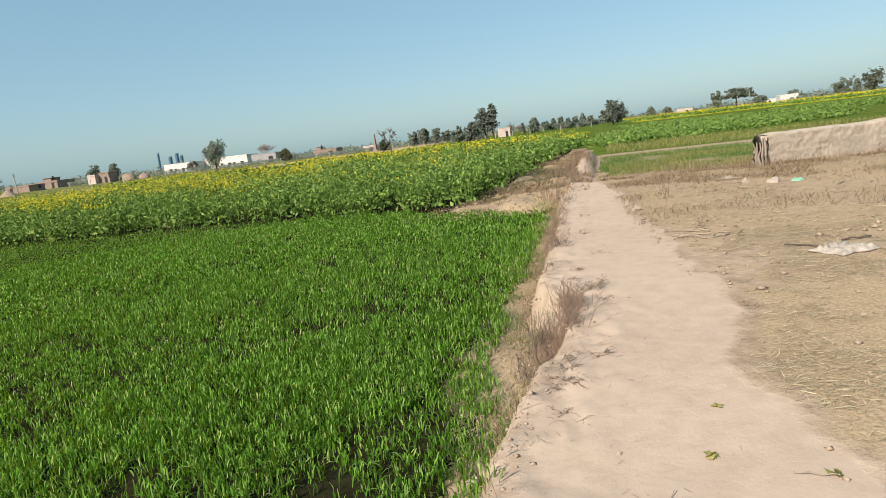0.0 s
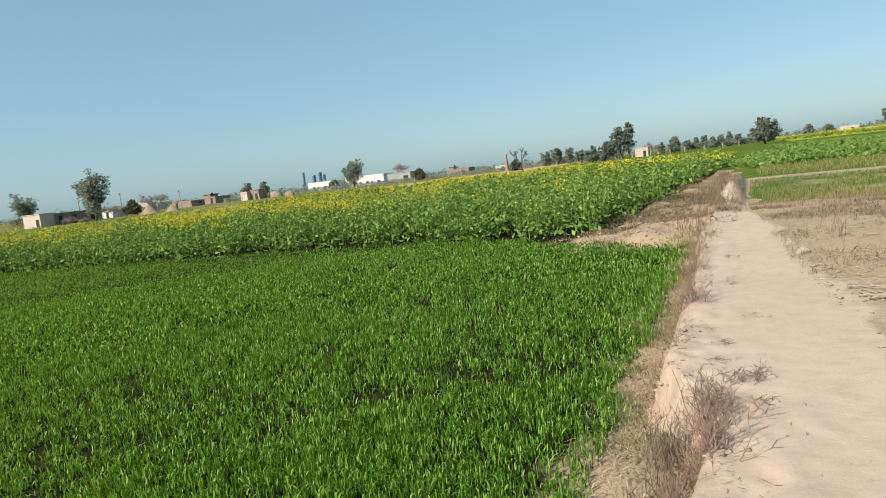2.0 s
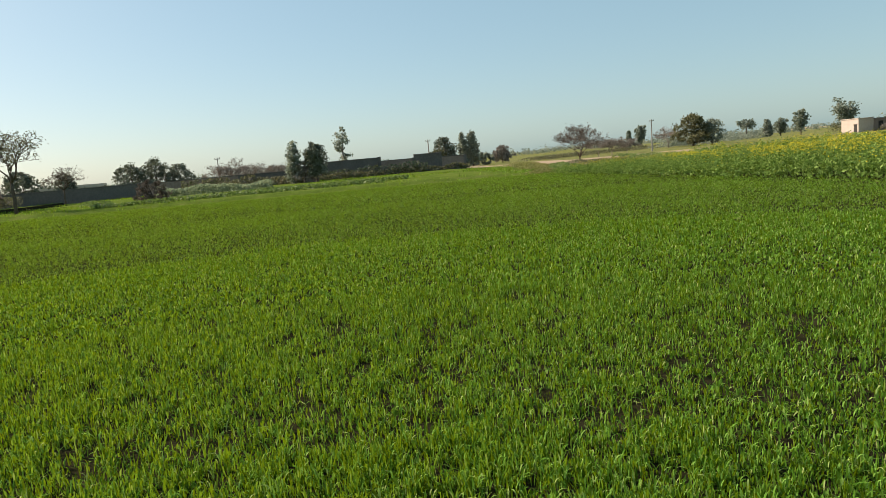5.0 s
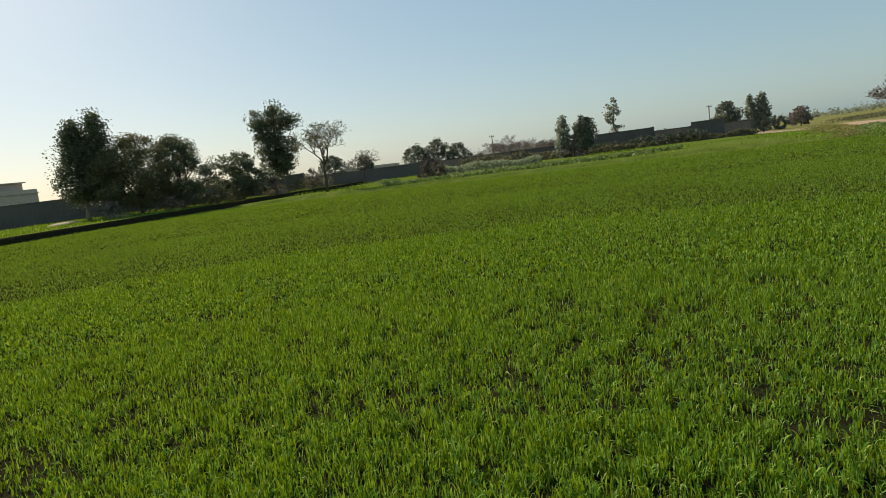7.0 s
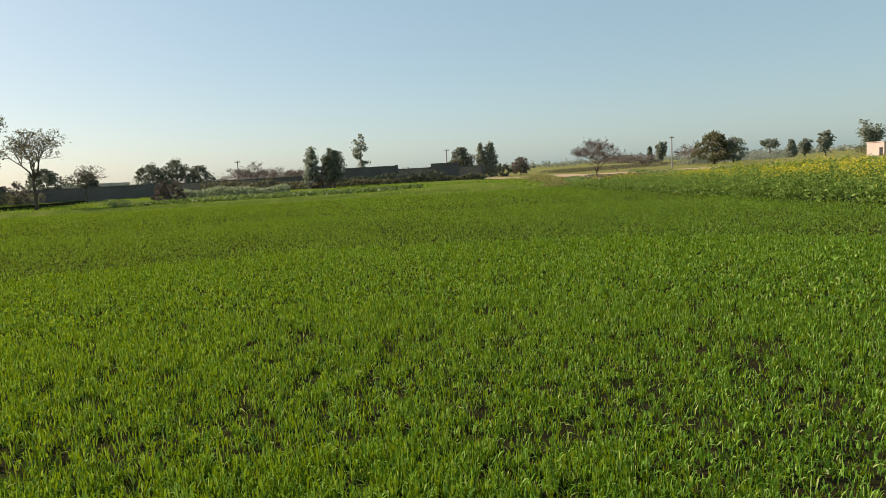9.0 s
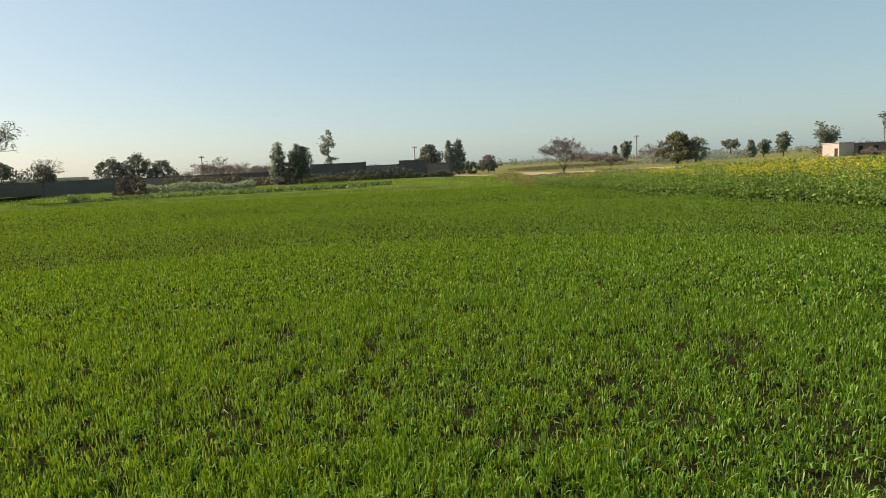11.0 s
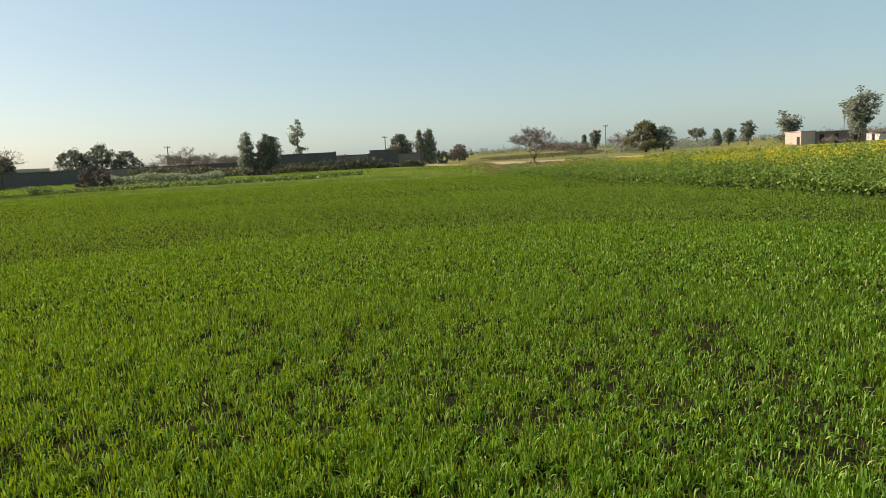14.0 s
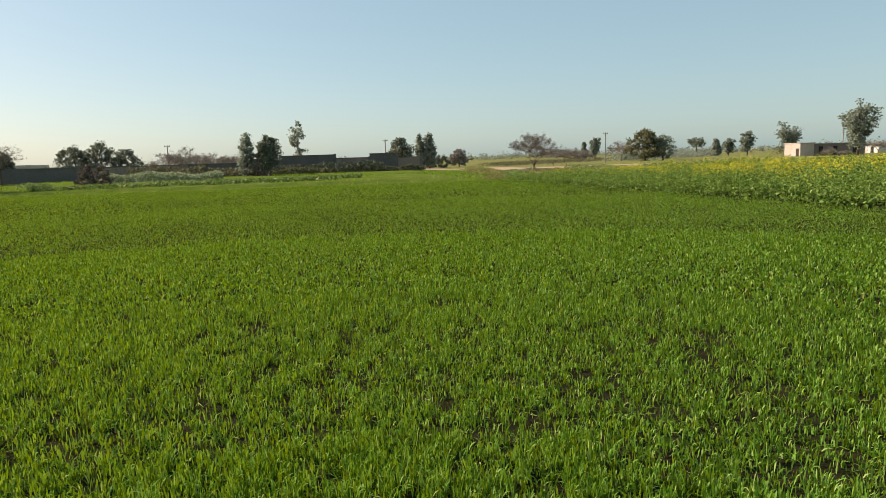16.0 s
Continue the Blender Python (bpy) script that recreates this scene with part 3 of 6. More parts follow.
def mustard_field(name, x0, x1, y0, y1, rate, seed, height, bloom, leaf, label, per=11, fade=None, cut=None, head=0.055, mat=None):
    """Rows of leafy mustard plants with yellow heads: leaves and flowers as two stuff parts."""
    r = np.random.default_rng(seed)
    n = int((x1 - x0) * (y1 - y0) * rate)
    x, y = r.uniform(x0, x1, n), r.uniform(y0, y1, n)
    keep = r.uniform(0, 1, n) < 0.45 + 0.75 * wave(x, y, 1.6, seed)
    if cut is not None:
        keep &= cut(x, y)
    x, y = x[keep], y[keep]
    n = len(x)
    z = ground_z(x, y)
    h = height * (0.68 + 0.42 * wave(x, y, 2.0, seed + 1)) * r.uniform(0.8, 1.15, n)
    if fade is not None:
        h = h * fade(x, y)
    # leaves: large and low, small and high
    i = np.repeat(np.arange(n), per)
    u = r.uniform(0.05, 1.0, len(i)) ** 0.8
    spread = 0.26 * (1.15 - 0.7 * u)
    c = np.stack([x[i] + r.normal(0, 1, len(i)) * spread, y[i] + r.normal(0, 1, len(i)) * spread, z[i] + h[i] * u], -1)
    lv = leaves(c, leaf * (1.1 - 0.62 * u) * r.uniform(0.5, 1.2, len(i)), 2.1, 0.45, seed + 2)
    # stems
    stems = blades(np.stack([x, y, z], -1), h * 1.02, r.uniform(0, math.tau, n), np.abs(r.normal(0.08, 0.06, n)), np.full(n, 0.018), 2)
    j3 = np.repeat(np.arange(n), 3)
    o3 = r.normal(0, 0.10, (len(j3), 2))
    stalks = blades(np.stack([x[j3] + o3[:, 0], y[j3] + o3[:, 1], z[j3] + h[j3] * 0.45], -1), h[j3] * r.uniform(0.35, 0.7, len(j3)),
                    r.uniform(0, math.tau, len(j3)), np.abs(r.normal(0.12, 0.1, len(j3))), np.full(len(j3), 0.008 * max(1.0, leaf / 0.125)), 2)
    ob = thing(name, mesh_of(name, *join(lv, stems, stalks)), mat or M_MUSTARD, label, "mustard crop", "stuff")
    b = bloom(x, y) * (0.12 + 2.2 * step(0.40, 0.72, wave(x, y, 1.3, seed + 3) * 0.6 + wave(x, y, 4.5, seed + 5) * 0.4))
    m = r.poisson(np.clip(b, 0, 12))
    j = np.repeat(np.arange(n), m)
    if len(j):
        c = np.stack([x[j] + r.normal(0, 0.11, len(j)), y[j] + r.normal(0, 0.11, len(j)),
                      z[j] + h[j] * r.uniform(0.9, 1.16, len(j))], -1)
        fl = leaves(c, head * r.uniform(0.65, 1.35, len(j)), 1.1, 0.0, seed + 4)
        part("flowers", mesh_of("flowers", *fl), M_BLOOM, ob, "small bright yellow flower heads")
    return ob


def in_mustard(x, y):
    """Inside the mustard, whose edges wander a little."""
    w = 0.7 * (wave(x, y, 1.5, 41) - 0.5)
    return (x < mustard_side(y) + w) & (y > mustard_front(x) + 0.35 + w) & (x < -2.3 + 5.0 * step(16.0, 18.0, y))


def west_bloom(x, y):
    """Flowers stand in the taller part, away from the leafy front."""
    d = y - mustard_front(x)
    return (1.5 + 4.2 * step(-36.0, -22.0, x) * step(-8.0, -15.0, x)) * (0.06 + 0.94 * step(0.8, 3.4, d)) + 1.0 * step(4.0, 10.0, d)


def mustard_height(x, y):
    """Lower towards the west end and along the front."""
    d = y - mustard_front(x)
    return (0.62 + 0.38 * step(-44.0, -22.0, x)) * (0.70 + 0.30 * step(0.2, 2.4, d))


mustard_field("mustard_field", -50.0, 0.4, 13.6, 25.0, 12.0, 201, 1.18, west_bloom, 0.100,
              "tall leafy green mustard with scattered yellow flowers", 23, mustard_height, in_mustard, 0.050)
mustard_field("mustard_field", -52.0, 2.2, 25.0, 44.0, 5.0, 211, 1.16, lambda x, y: 0.5 + west_bloom(x, y), 0.14,
              "tall flowering mustard farther back in the field", 15, None, in_mustard, 0.044)
mustard_field("mustard_field", -60.0, -3.0, 50.0, 84.0, 2.2, 221, 0.95, lambda x, y: 2.0 + 5.0 * wave(x, y, 14.0, 5), 0.38,
              "distant patch of yellow-flowering mustard", 8, None,
              lambda x, y: (x > -20 - 0.5 * (y - 50)) | (wave(x, y, 9.0, 6) > 0.55), 0.12)
mustard_field("mustard_field", -24.0, 1.6, 44.0, 92.0, 1.5, 226, 0.85, lambda x, y: 0.8 + 5.0 * step(0.5, 0.7, wave(x, y, 9.0, 8)), 0.26,
              "leafy green crop with yellow patches of mustard behind the field", 8, None,
              lambda x, y: x < ridge(y) + 0.2, 0.10)
mustard_field("leafy_crop", 1.6, 21.0, 41.0, 66.0, 3.6, 231, 0.50, lambda x, y: 0.05 + 0 * x, 0.19,
              "low dark green broad-leaved crop in a plot", 11, None,
              lambda x, y: (x > ridge(y) + 0.3) & (x < 10 + 0.2 * y) & (y > 41 + 0.45 * np.maximum(x - 3, 0)), 0.05, M_CROP)
mustard_field("leafy_crop", 8.0, 80.0, 72.0, 116.0, 1.5, 241, 0.42, lambda x, y: 0.1 + 0 * x, 0.26,
              "distant low green broad-leaved crop", 7, None, lambda x, y: wave(x, y, 14.0, 9) > 0.3, 0.05, M_CROP)
mustard_field("mustard_field", 16.0, 150.0, 172.0, 236.0, 0.42, 251, 1.0, lambda x, y: 3.4 + 0 * x, 0.40,
              "far field of bright yellow flowering mustard", 4, None, None, 0.20)


def tufts(name, x0, x1, y0, y1, rate, seed, h0, h1, width, mat, label, where=None, lean=0.35, segs=2, category="grass"):
    r = np.random.default_rng(seed)
    n = int((x1 - x0) * (y1 - y0) * rate)
    x, y = r.uniform(x0, x1, n), r.uniform(y0, y1, n)
    if where is not None:
        k = r.uniform(0, 1, n) < where(x, y)
        x, y = x[k], y[k]
    n = len(x)
    v = blades(np.stack([x, y, ground_z(x, y) - 0.005], -1), r.uniform(h0, h1, n), r.uniform(0, math.tau, n),
               np.abs(r.normal(lean, 0.25, n)), r.uniform(0.7, 1.3, n) * width, segs)
    return thing(name, mesh_of(name, *v), mat, label, category, "stuff")


def on_bank(x, y):
    d = x - lip(y)
    return step(-0.30, -0.16, d) * step(0.06, -0.06, d) * (0.03 + 0.97 * step(0.50, 0.72, wave(x, y, 0.8, 51)))


def at_foot(x, y, back=0.3):
    """The strip between the last wheat and the face of the bank."""
    return step(-back, -0.06, x - wheat_edge(y)) * step(-0.02, -0.10, x - lip(y))


def on_slope(x, y):
    """The rough slope between the lane's bank and the mustard."""
    return (x < ridge(y) + 0.3) & (x > mustard_side(y) - 0.3) & (y > 14.2)


tufts("dry_bank_grass", -1.1, 0.2, 1.5, 17.0, 900, 301, 0.05, 0.22, 0.004, M_DRY,
      "dry brown grass on the slumped side of the bank", on_bank, 0.8)
tufts("bank_weed", -1.5, -0.1, 1.5, 15.0, 1500, 302, 0.03, 0.11, 0.006, M_FADED, "sparse yellowing weeds at the foot of the bank",
      lambda x, y: at_foot(x, y, 0.45) * step(0.42, 0.66, wave(x, y, 0.5, 52)), 0.8)
tufts("foot_weed", -1.6, -0.2, 1.5, 14.5, 1300, 336, 0.04, 0.13, 0.007, M_WEED, "small green weeds beside the wheat",
      lambda x, y: at_foot(x, y, 0.5) * step(0.5, 0.7, wave(x, y, 0.35, 68)), 0.8)
tufts("dry_corner_grass", -5.5, 0.9, 14.2, 34.0, 700, 303, 0.05, 0.22, 0.008, M_DRY, "dry grass on the slope beside the mustard",
      lambda x, y: on_slope(x, y) * (0.03 + 0.97 * step(0.42, 0.68, drift(x, y, 1.3, 53) * 0.7 + wave(x, y, 0.4, 50) * 0.3)), 0.8)
tufts("dry_ridge_grass", -1.5, 3.0, 15.0, 42.0, 230, 304, 0.12, 0.36, 0.009, M_BRACKEN, "tall withered brown grass along the narrow bank",
      lambda x, y: np.exp(-((x - ridge(y) + 0.55) / 0.30) ** 2) * (y < 38) * (0.1 + 0.9 * step(0.4, 0.6, wave(x, y, 1.8, 54))), 0.3)
tufts("dry_yard_grass", 0.8, 12.0, 9.0, 19.5, 800, 305, 0.05, 0.18, 0.006, M_DRY, "withered grass across the back of the yard",
      lambda x, y: (0.08 + 0.92 * step(0.40, 0.65, drift(x, y, 1.5, 55))) * (0.3 + 0.7 * step(11.5, 15.0, y)), 1.1)
tufts("dry_yard_grass", 0.7, 14.0, 16.4, 20.2, 300, 337, 0.12, 0.36, 0.008, M_DRY, "tall withered grass where the yard ends",
      lambda x, y: (x > ridge(y) + 0.2) * np.exp(-((y - 18.3 - 0.1 * (x - 1)) / 0.8) ** 2) * (0.15 + 0.85 * step(0.35, 0.65, drift(x, y, 0.8, 69))), 0.4)
tufts("plot_grass", 0.8, 24.0, 18.8, 29.0, 260, 306, 0.05, 0.17, 0.013, M_FADED, "patchy yellowing grass in the plot past the yard",
      lambda x, y: (x > ridge(y) + 0.8) * step(0.35, 0.6, wave(x, y, 2.5, 56)), 0.4)
tufts("plot_grass", 0.9, 16.0, 21.5, 29.2, 240, 338, 0.05, 0.16, 0.012, M_WEED, "patchy short green grass in the plot past the yard",
      lambda x, y: (x > ridge(y) + 0.5) * step(0.40, 0.62, drift(x, y, 2.2, 24)), 0.5)
tufts("plot_grass", 1.5, 40.0, 31.5, 41.5, 60, 307, 0.08, 0.25, 0.02, M_FADED, "short green grass between the far plots",
      lambda x, y: (x > ridge(y) + 0.8) * 0.9, 0.4)
tufts("plot_grass", -95.0, -50.3, -37.0, 17.0, 6, 308, 0.10, 0.30, 0.05, M_WHEAT, "rough green fodder past the wheat",
      lambda x, y: step(0.35, 0.62, wave(x, y, 7.0, 57)), 0.5)
tufts("plot_grass", -45.0, -2.0, 46.0, 130.0, 5, 310, 0.15, 0.40, 0.07, M_WEED, "rough green growth past the mustard",
      lambda x, y: (x < ridge(y) - 0.5) * step(0.3, 0.6, wave(x, y, 6.0, 59)), 0.5)
tufts("plot_grass", -90.0, 0.0, -75.0, -39.8, 9, 309, 0.10, 0.30, 0.05, M_WHEAT, "green grass on the higher plot",
      lambda x, y: step(0.25, 0.55, wave(x, y, 6.0, 58)), 0.5)


def straw_litter(x0, x1, y0, y1, rate, seed, label, where, size=1.0, mat=None):
    """Broken straw lying flat on the ground."""
    r = np.random.default_rng(seed)
    n = int((x1 - x0) * (y1 - y0) * rate)
    x, y = r.uniform(x0, x1, n), r.uniform(y0, y1, n)
    k = r.uniform(0, 1, n) < where(x, y)
    x, y = x[k], y[k]
    n = len(x)
    a = r.uniform(0, math.tau, n)
    l, w = r.uniform(0.02, 0.11, n) * size, r.uniform(0.0012, 0.0032, n) * size
    d = np.stack([np.cos(a), np.sin(a), r.normal(0, 0.12, n)], -1) * l[:, None] * 0.5
    s = np.stack([-np.sin(a), np.cos(a), r.normal(0, 0.3, n)], -1) * w[:, None]
    c = np.stack([x, y, ground_z(x, y) + 0.006 + np.abs(d[:, 2])], -1)
    v = np.stack([c - d - s, c - d + s, c + d + s, c + d - s], 1).reshape(-1, 3)
    q = np.arange(n)[:, None] * 4
    t = np.concatenate([q + np.array([[0, 1, 2]]), q + np.array([[0, 2, 3]])])
    return thing("straw_litter", mesh_of("straw_litter", v, t), mat or M_STRAW, label, "straw", "stuff")


straw_litter(0.6, 6.0, 1.8, 8.0, 3000, 311, "broken straw strewn over the yard beside the lane",
             lambda x, y: step(0.0, 0.35, x - np.interp(y, [-10, 2, 3.8, 5.3, 7.6, 10.7], [0.9, 0.9, 0.92, 1.1, 1.0, 0.8]) + 0.3 * (wave(x, y, 0.5, 60) - 0.5))
             * (0.05 + 0.95 * step(0.42, 0.66, drift(x, y, 0.8, 61) * 0.6 + drift(x, y, 0.25, 70) * 0.4)), 0.7)
straw_litter(0.9, 10.0, 8.0, 16.5, 420, 312, "thin straw scattered over the back of the yard",
             lambda x, y: step(0.4, 0.65, drift(x, y, 1.2, 62)))
straw_litter(-0.5, 0.85, 1.5, 15.0, 420, 314, "dark broken twigs caught on the shoulder of the bank",
             lambda x, y: np.exp(-((x - lip(y) - 0.22) / 0.27) ** 2) * (0.04 + 0.96 * step(0.5, 0.78, drift(x, y, 0.3, 67))), 0.55, M_BRUSH)
straw_litter(-0.35, 1.2, 1.5, 12.0, 22, 313, "a few straws and twigs dropped on the lane", lambda x, y: 0.8 + 0 * x, 0.4)


def clods(x0, x1, y0, y1, rate, seed, size, mat, label, where):
    """Crumbled earth: small dented lumps strewn over the ground."""
    r = np.random.default_rng(seed)
    n = int((x1 - x0) * (y1 - y0) * rate)
    x, y = r.uniform(x0, x1, n), r.uniform(y0, y1, n)
    k = r.uniform(0, 1, n) < where(x, y)
    x, y = x[k], y[k]
    n = len(x)
    s = size * r.gamma(2.0, 0.5, n)
    shape = np.array([(1, 0, 0), (0, 1, 0), (-1, 0, 0), (0, -1, 0), (0, 0, 1), (0, 0, -0.6)], float)
    v = shape[None] * r.uniform(0.55, 1.2, (n, 6, 1)) * s[:, None, None] * np.array([1, 1, 0.45])
    a = r.uniform(0, math.tau, n)
    c, t = np.cos(a)[:, None], np.sin(a)[:, None]
    v = np.stack([v[..., 0] * c - v[..., 1] * t, v[..., 0] * t + v[..., 1] * c, v[..., 2]], -1)
    v = v + np.stack([x, y, ground_z(x, y) + s * 0.25], -1)[:, None]
    f = np.array([(0, 1, 4), (1, 2, 4), (2, 3, 4), (3, 0, 4), (1, 0, 5), (2, 1, 5), (3, 2, 5), (0, 3, 5)])
    tris = (np.arange(n)[:, None, None] * 6 + f[None]).reshape(-1, 3)
    return thing("earth_clods", mesh_of("earth_clods", v.reshape(-1, 3), tris), mat, label, "earth", "stuff")


clods(-0.9, 0.3, 1.5, 14.5, 520, 331, 0.009, M_CLOD, "crumbled dry earth on the side of the bank",
      lambda x, y: step(-0.55, -0.3, x - lip(y)) * step(0.22, 0.0, x - lip(y)))
clods(-5.0, 0.9, 14.0, 26.0, 110, 332, 0.022, M_CLOD, "crumbled earth on the slope by the mustard",
      lambda x, y: on_slope(x, y) * (0.2 + 0.8 * wave(x, y, 1.2, 63)))
clods(0.9, 7.5, 2.0, 16.0, 230, 333, 0.011, M_CLOD, "crumbled earth and chaff over the yard",
      lambda x, y: 0.15 + 0.85 * step(0.4, 0.7, wave(x, y, 1.4, 64)))
tufts("foot_debris", -1.4, -0.2, 1.5, 14.0, 1700, 334, 0.02, 0.10, 0.006, M_STRAW, "dry stalks and leaf litter at the foot of the bank",
      lambda x, y: at_foot(x, y, 0.35) * (0.15 + 0.85 * step(0.35, 0.6, wave(x, y, 0.6, 65))), 1.6)
tufts("slope_weed", -5.0, 0.3, 14.0, 24.0, 700, 335, 0.04, 0.16, 0.010, M_OLIVE, "low olive-brown weeds on the slope by the mustard",
      lambda x, y: on_slope(x, y) * step(0.5, 0.72, wave(x, y, 0.9, 66)), 0.9)

# ---------------------------------------------------------------- trees
PROFILE = {
    "gum": (0.20, lambda u: math.sin(math.pi * min(1.0, 0.13 + 0.80 * u)) ** 0.55),
    "slim": (0.30, lambda u: math.sin(math.pi * min(1.0, 0.10 + 0.84 * u)) ** 0.7),
    "poplar": (0.07, lambda u: (1 - u) ** 0.5 * min(1.0, 0.45 + 3 * u)),
    "dome": (0.13, lambda u: math.sqrt(max(0.0, 1 - u * u)) * min(1.0, 0.62 + 1.6 * u)),
    "spire": (0.20, lambda u: (1 - u) ** 0.55 * min(1.0, 0.62 + 1.6 * u)),
    "flat": (0.56, lambda u: math.sqrt(max(0.0, 1 - u * u))),
    "shrub": (0.02, lambda u: math.sqrt(max(0.0, 1 - u * u)) * min(1.0, 0.8 + u)),
}


def crown_mesh(name, h, w, form, leaf, fill, seed, lean=0.0, droop=0.15):
    """A crown of many small leaves in clumps inside an uneven hull; returns the mesh and the clumps' middles."""
    r = np.random.default_rng(seed)
    low, prof = PROFILE[form]
    n = int({"gum": 95, "slim": 50, "poplar": 130, "spire": 150, "dome": 125, "flat": 70, "shrub": 60}[form] * fill ** 0.6)
    mid = []
    if form == "gum":                      # upright limbs, each with its own mass of leaves
        limbs = []
        k = 5 + int(w > 5)
        for i in range(k):
            a = i * math.tau / k + r.uniform(-0.4, 0.4)
            out = w * r.uniform(0.14, 0.44)
            limbs.append((math.cos(a) * out, math.sin(a) * out, h * (0.95 - r.uniform(0.0, 0.42) * (0.5 + out / w))))
        limbs[0] = (limbs[0][0] * 0.4, limbs[0][1] * 0.4, h * 0.93)
        for i in range(n):
            e = limbs[i % k]
            v = r.uniform(0.10, 1.0) ** 0.75
            z0 = h * 0.14
            spread = w * 0.075 * (0.55 + 0.75 * math.sin(math.pi * min(1.0, v * 0.85)))
            g = np.clip(r.normal(size=3), -1.5, 1.5) * spread
            mid.append((e[0] * v ** 0.7 + g[0] + lean * h * v, e[1] * v ** 0.7 + g[1], min(h * 0.97, z0 + (e[2] - z0) * v + g[2])))
    while len(mid) < n:
        u, a = r.uniform(0, 1), r.uniform(0, math.tau)
        f = prof(u)
        if r.uniform() > f + 0.15:
            continue
        dent = (0.75 if form == "poplar" else 0.45) + (0.4 if form == "poplar" else 0.85) * float(wave(math.cos(a) * 1.3 + 5 + u * 3, math.sin(a) * 1.3 + u * 2.6, 0.75, seed))
        q = w * 0.46 * f * dent * math.sqrt(r.uniform(0.08, 1.0))
        mid.append((math.cos(a) * q + lean * h * u, math.sin(a) * q, h * (low + (0.97 - low) * u)))
    mid = np.array(mid)
    size = np.minimum(w * (0.075 if form == "gum" else 0.095), h * 0.06) * (0.5 + 1.0 * r.uniform(size=n))
    per = max(14, int(1.0 * fill * (w / leaf) ** 2 * h / w * 3.2 / n))
    i = np.repeat(np.arange(n), per)
    p = mid[i] + np.clip(r.normal(size=(len(i), 3)), -1.6, 1.6) * (size[i] * 0.8)[:, None] * np.array([1, 1, 0.8])
    p[:, 2] = np.clip(p[:, 2], 0.06, None)
    return mesh_of(name, *leaves(p, leaf * r.uniform(0.55, 1.25, len(p)), 1.7, droop, seed + 1)), mid


def wander(p0, p1, n, sway, r):
    """Points from p0 to p1 with some sway."""
    p0, p1 = Vector(p0), Vector(p1)
    out = []
    for i in range(n + 1):
        u = i / n
        p = p0.lerp(p1, u)
        k = math.sin(u * math.pi) * sway
        out.append(p + Vector((r.uniform(-k, k), r.uniform(-k, k), r.uniform(-k, k) * 0.4)))
    return out


def leafy_tree(x, y, h, w, form, mat, label, seed, leaf=0.26, fill=1.0, bark=None, lean=0.0, group="", z=None, bole=None):
    """A tapered trunk with limbs to each lobe of the crown. Forms: gum, poplar, dome, flat, shrub, slim."""
    r = random.Random(seed)
    base = float(ground_z(x, y)) if z is None else z
    w = w * (1.0 if form in ("poplar", "spire", "slim", "gum") else 1.2)
    name = "shrub" if form == "shrub" else "tree"
    top = holder(name, pose(x, y, base - 0.05, 0, 0, r.uniform(-25, 25)), label, name, group)
    crown, mid = crown_mesh("crown", h, w, form, leaf, fill, seed + 7, lean)
    bm = bmesh.new()
    fork = h * (bole if bole else {"gum": 0.30, "slim": 0.5, "poplar": 0.3, "dome": 0.2, "flat": 0.5}.get(form, 0.12))
    rad = max(0.05, h * 0.014 + w * 0.011)
    stem = wander((0, 0, 0), (lean * fork, 0, fork), 4, rad * 0.8, r)
    tube(bm, stem, [rad * 1.35, rad * 1.1, rad, rad * 0.92, rad * 0.85], 7)
    tall = max(range(len(mid)), key=lambda t: mid[t][2])
    for m in [tall] + r.sample(range(len(mid)), 9):
        f = Vector(stem[-1]) if mid[m][2] > fork else Vector((0, 0, mid[m][2] * 0.4))
        rr = rad * (0.78 if m == tall else r.uniform(0.25, 0.5))
        tube(bm, wander(f, mid[m], 3, w * 0.05, r), [rr, rr * 0.75, rr * 0.5, rr * 0.2], 5)
    part("trunk", bm, bark or M_BARK, top, smooth=True)
    part("crown", crown, mat, top)
    return top


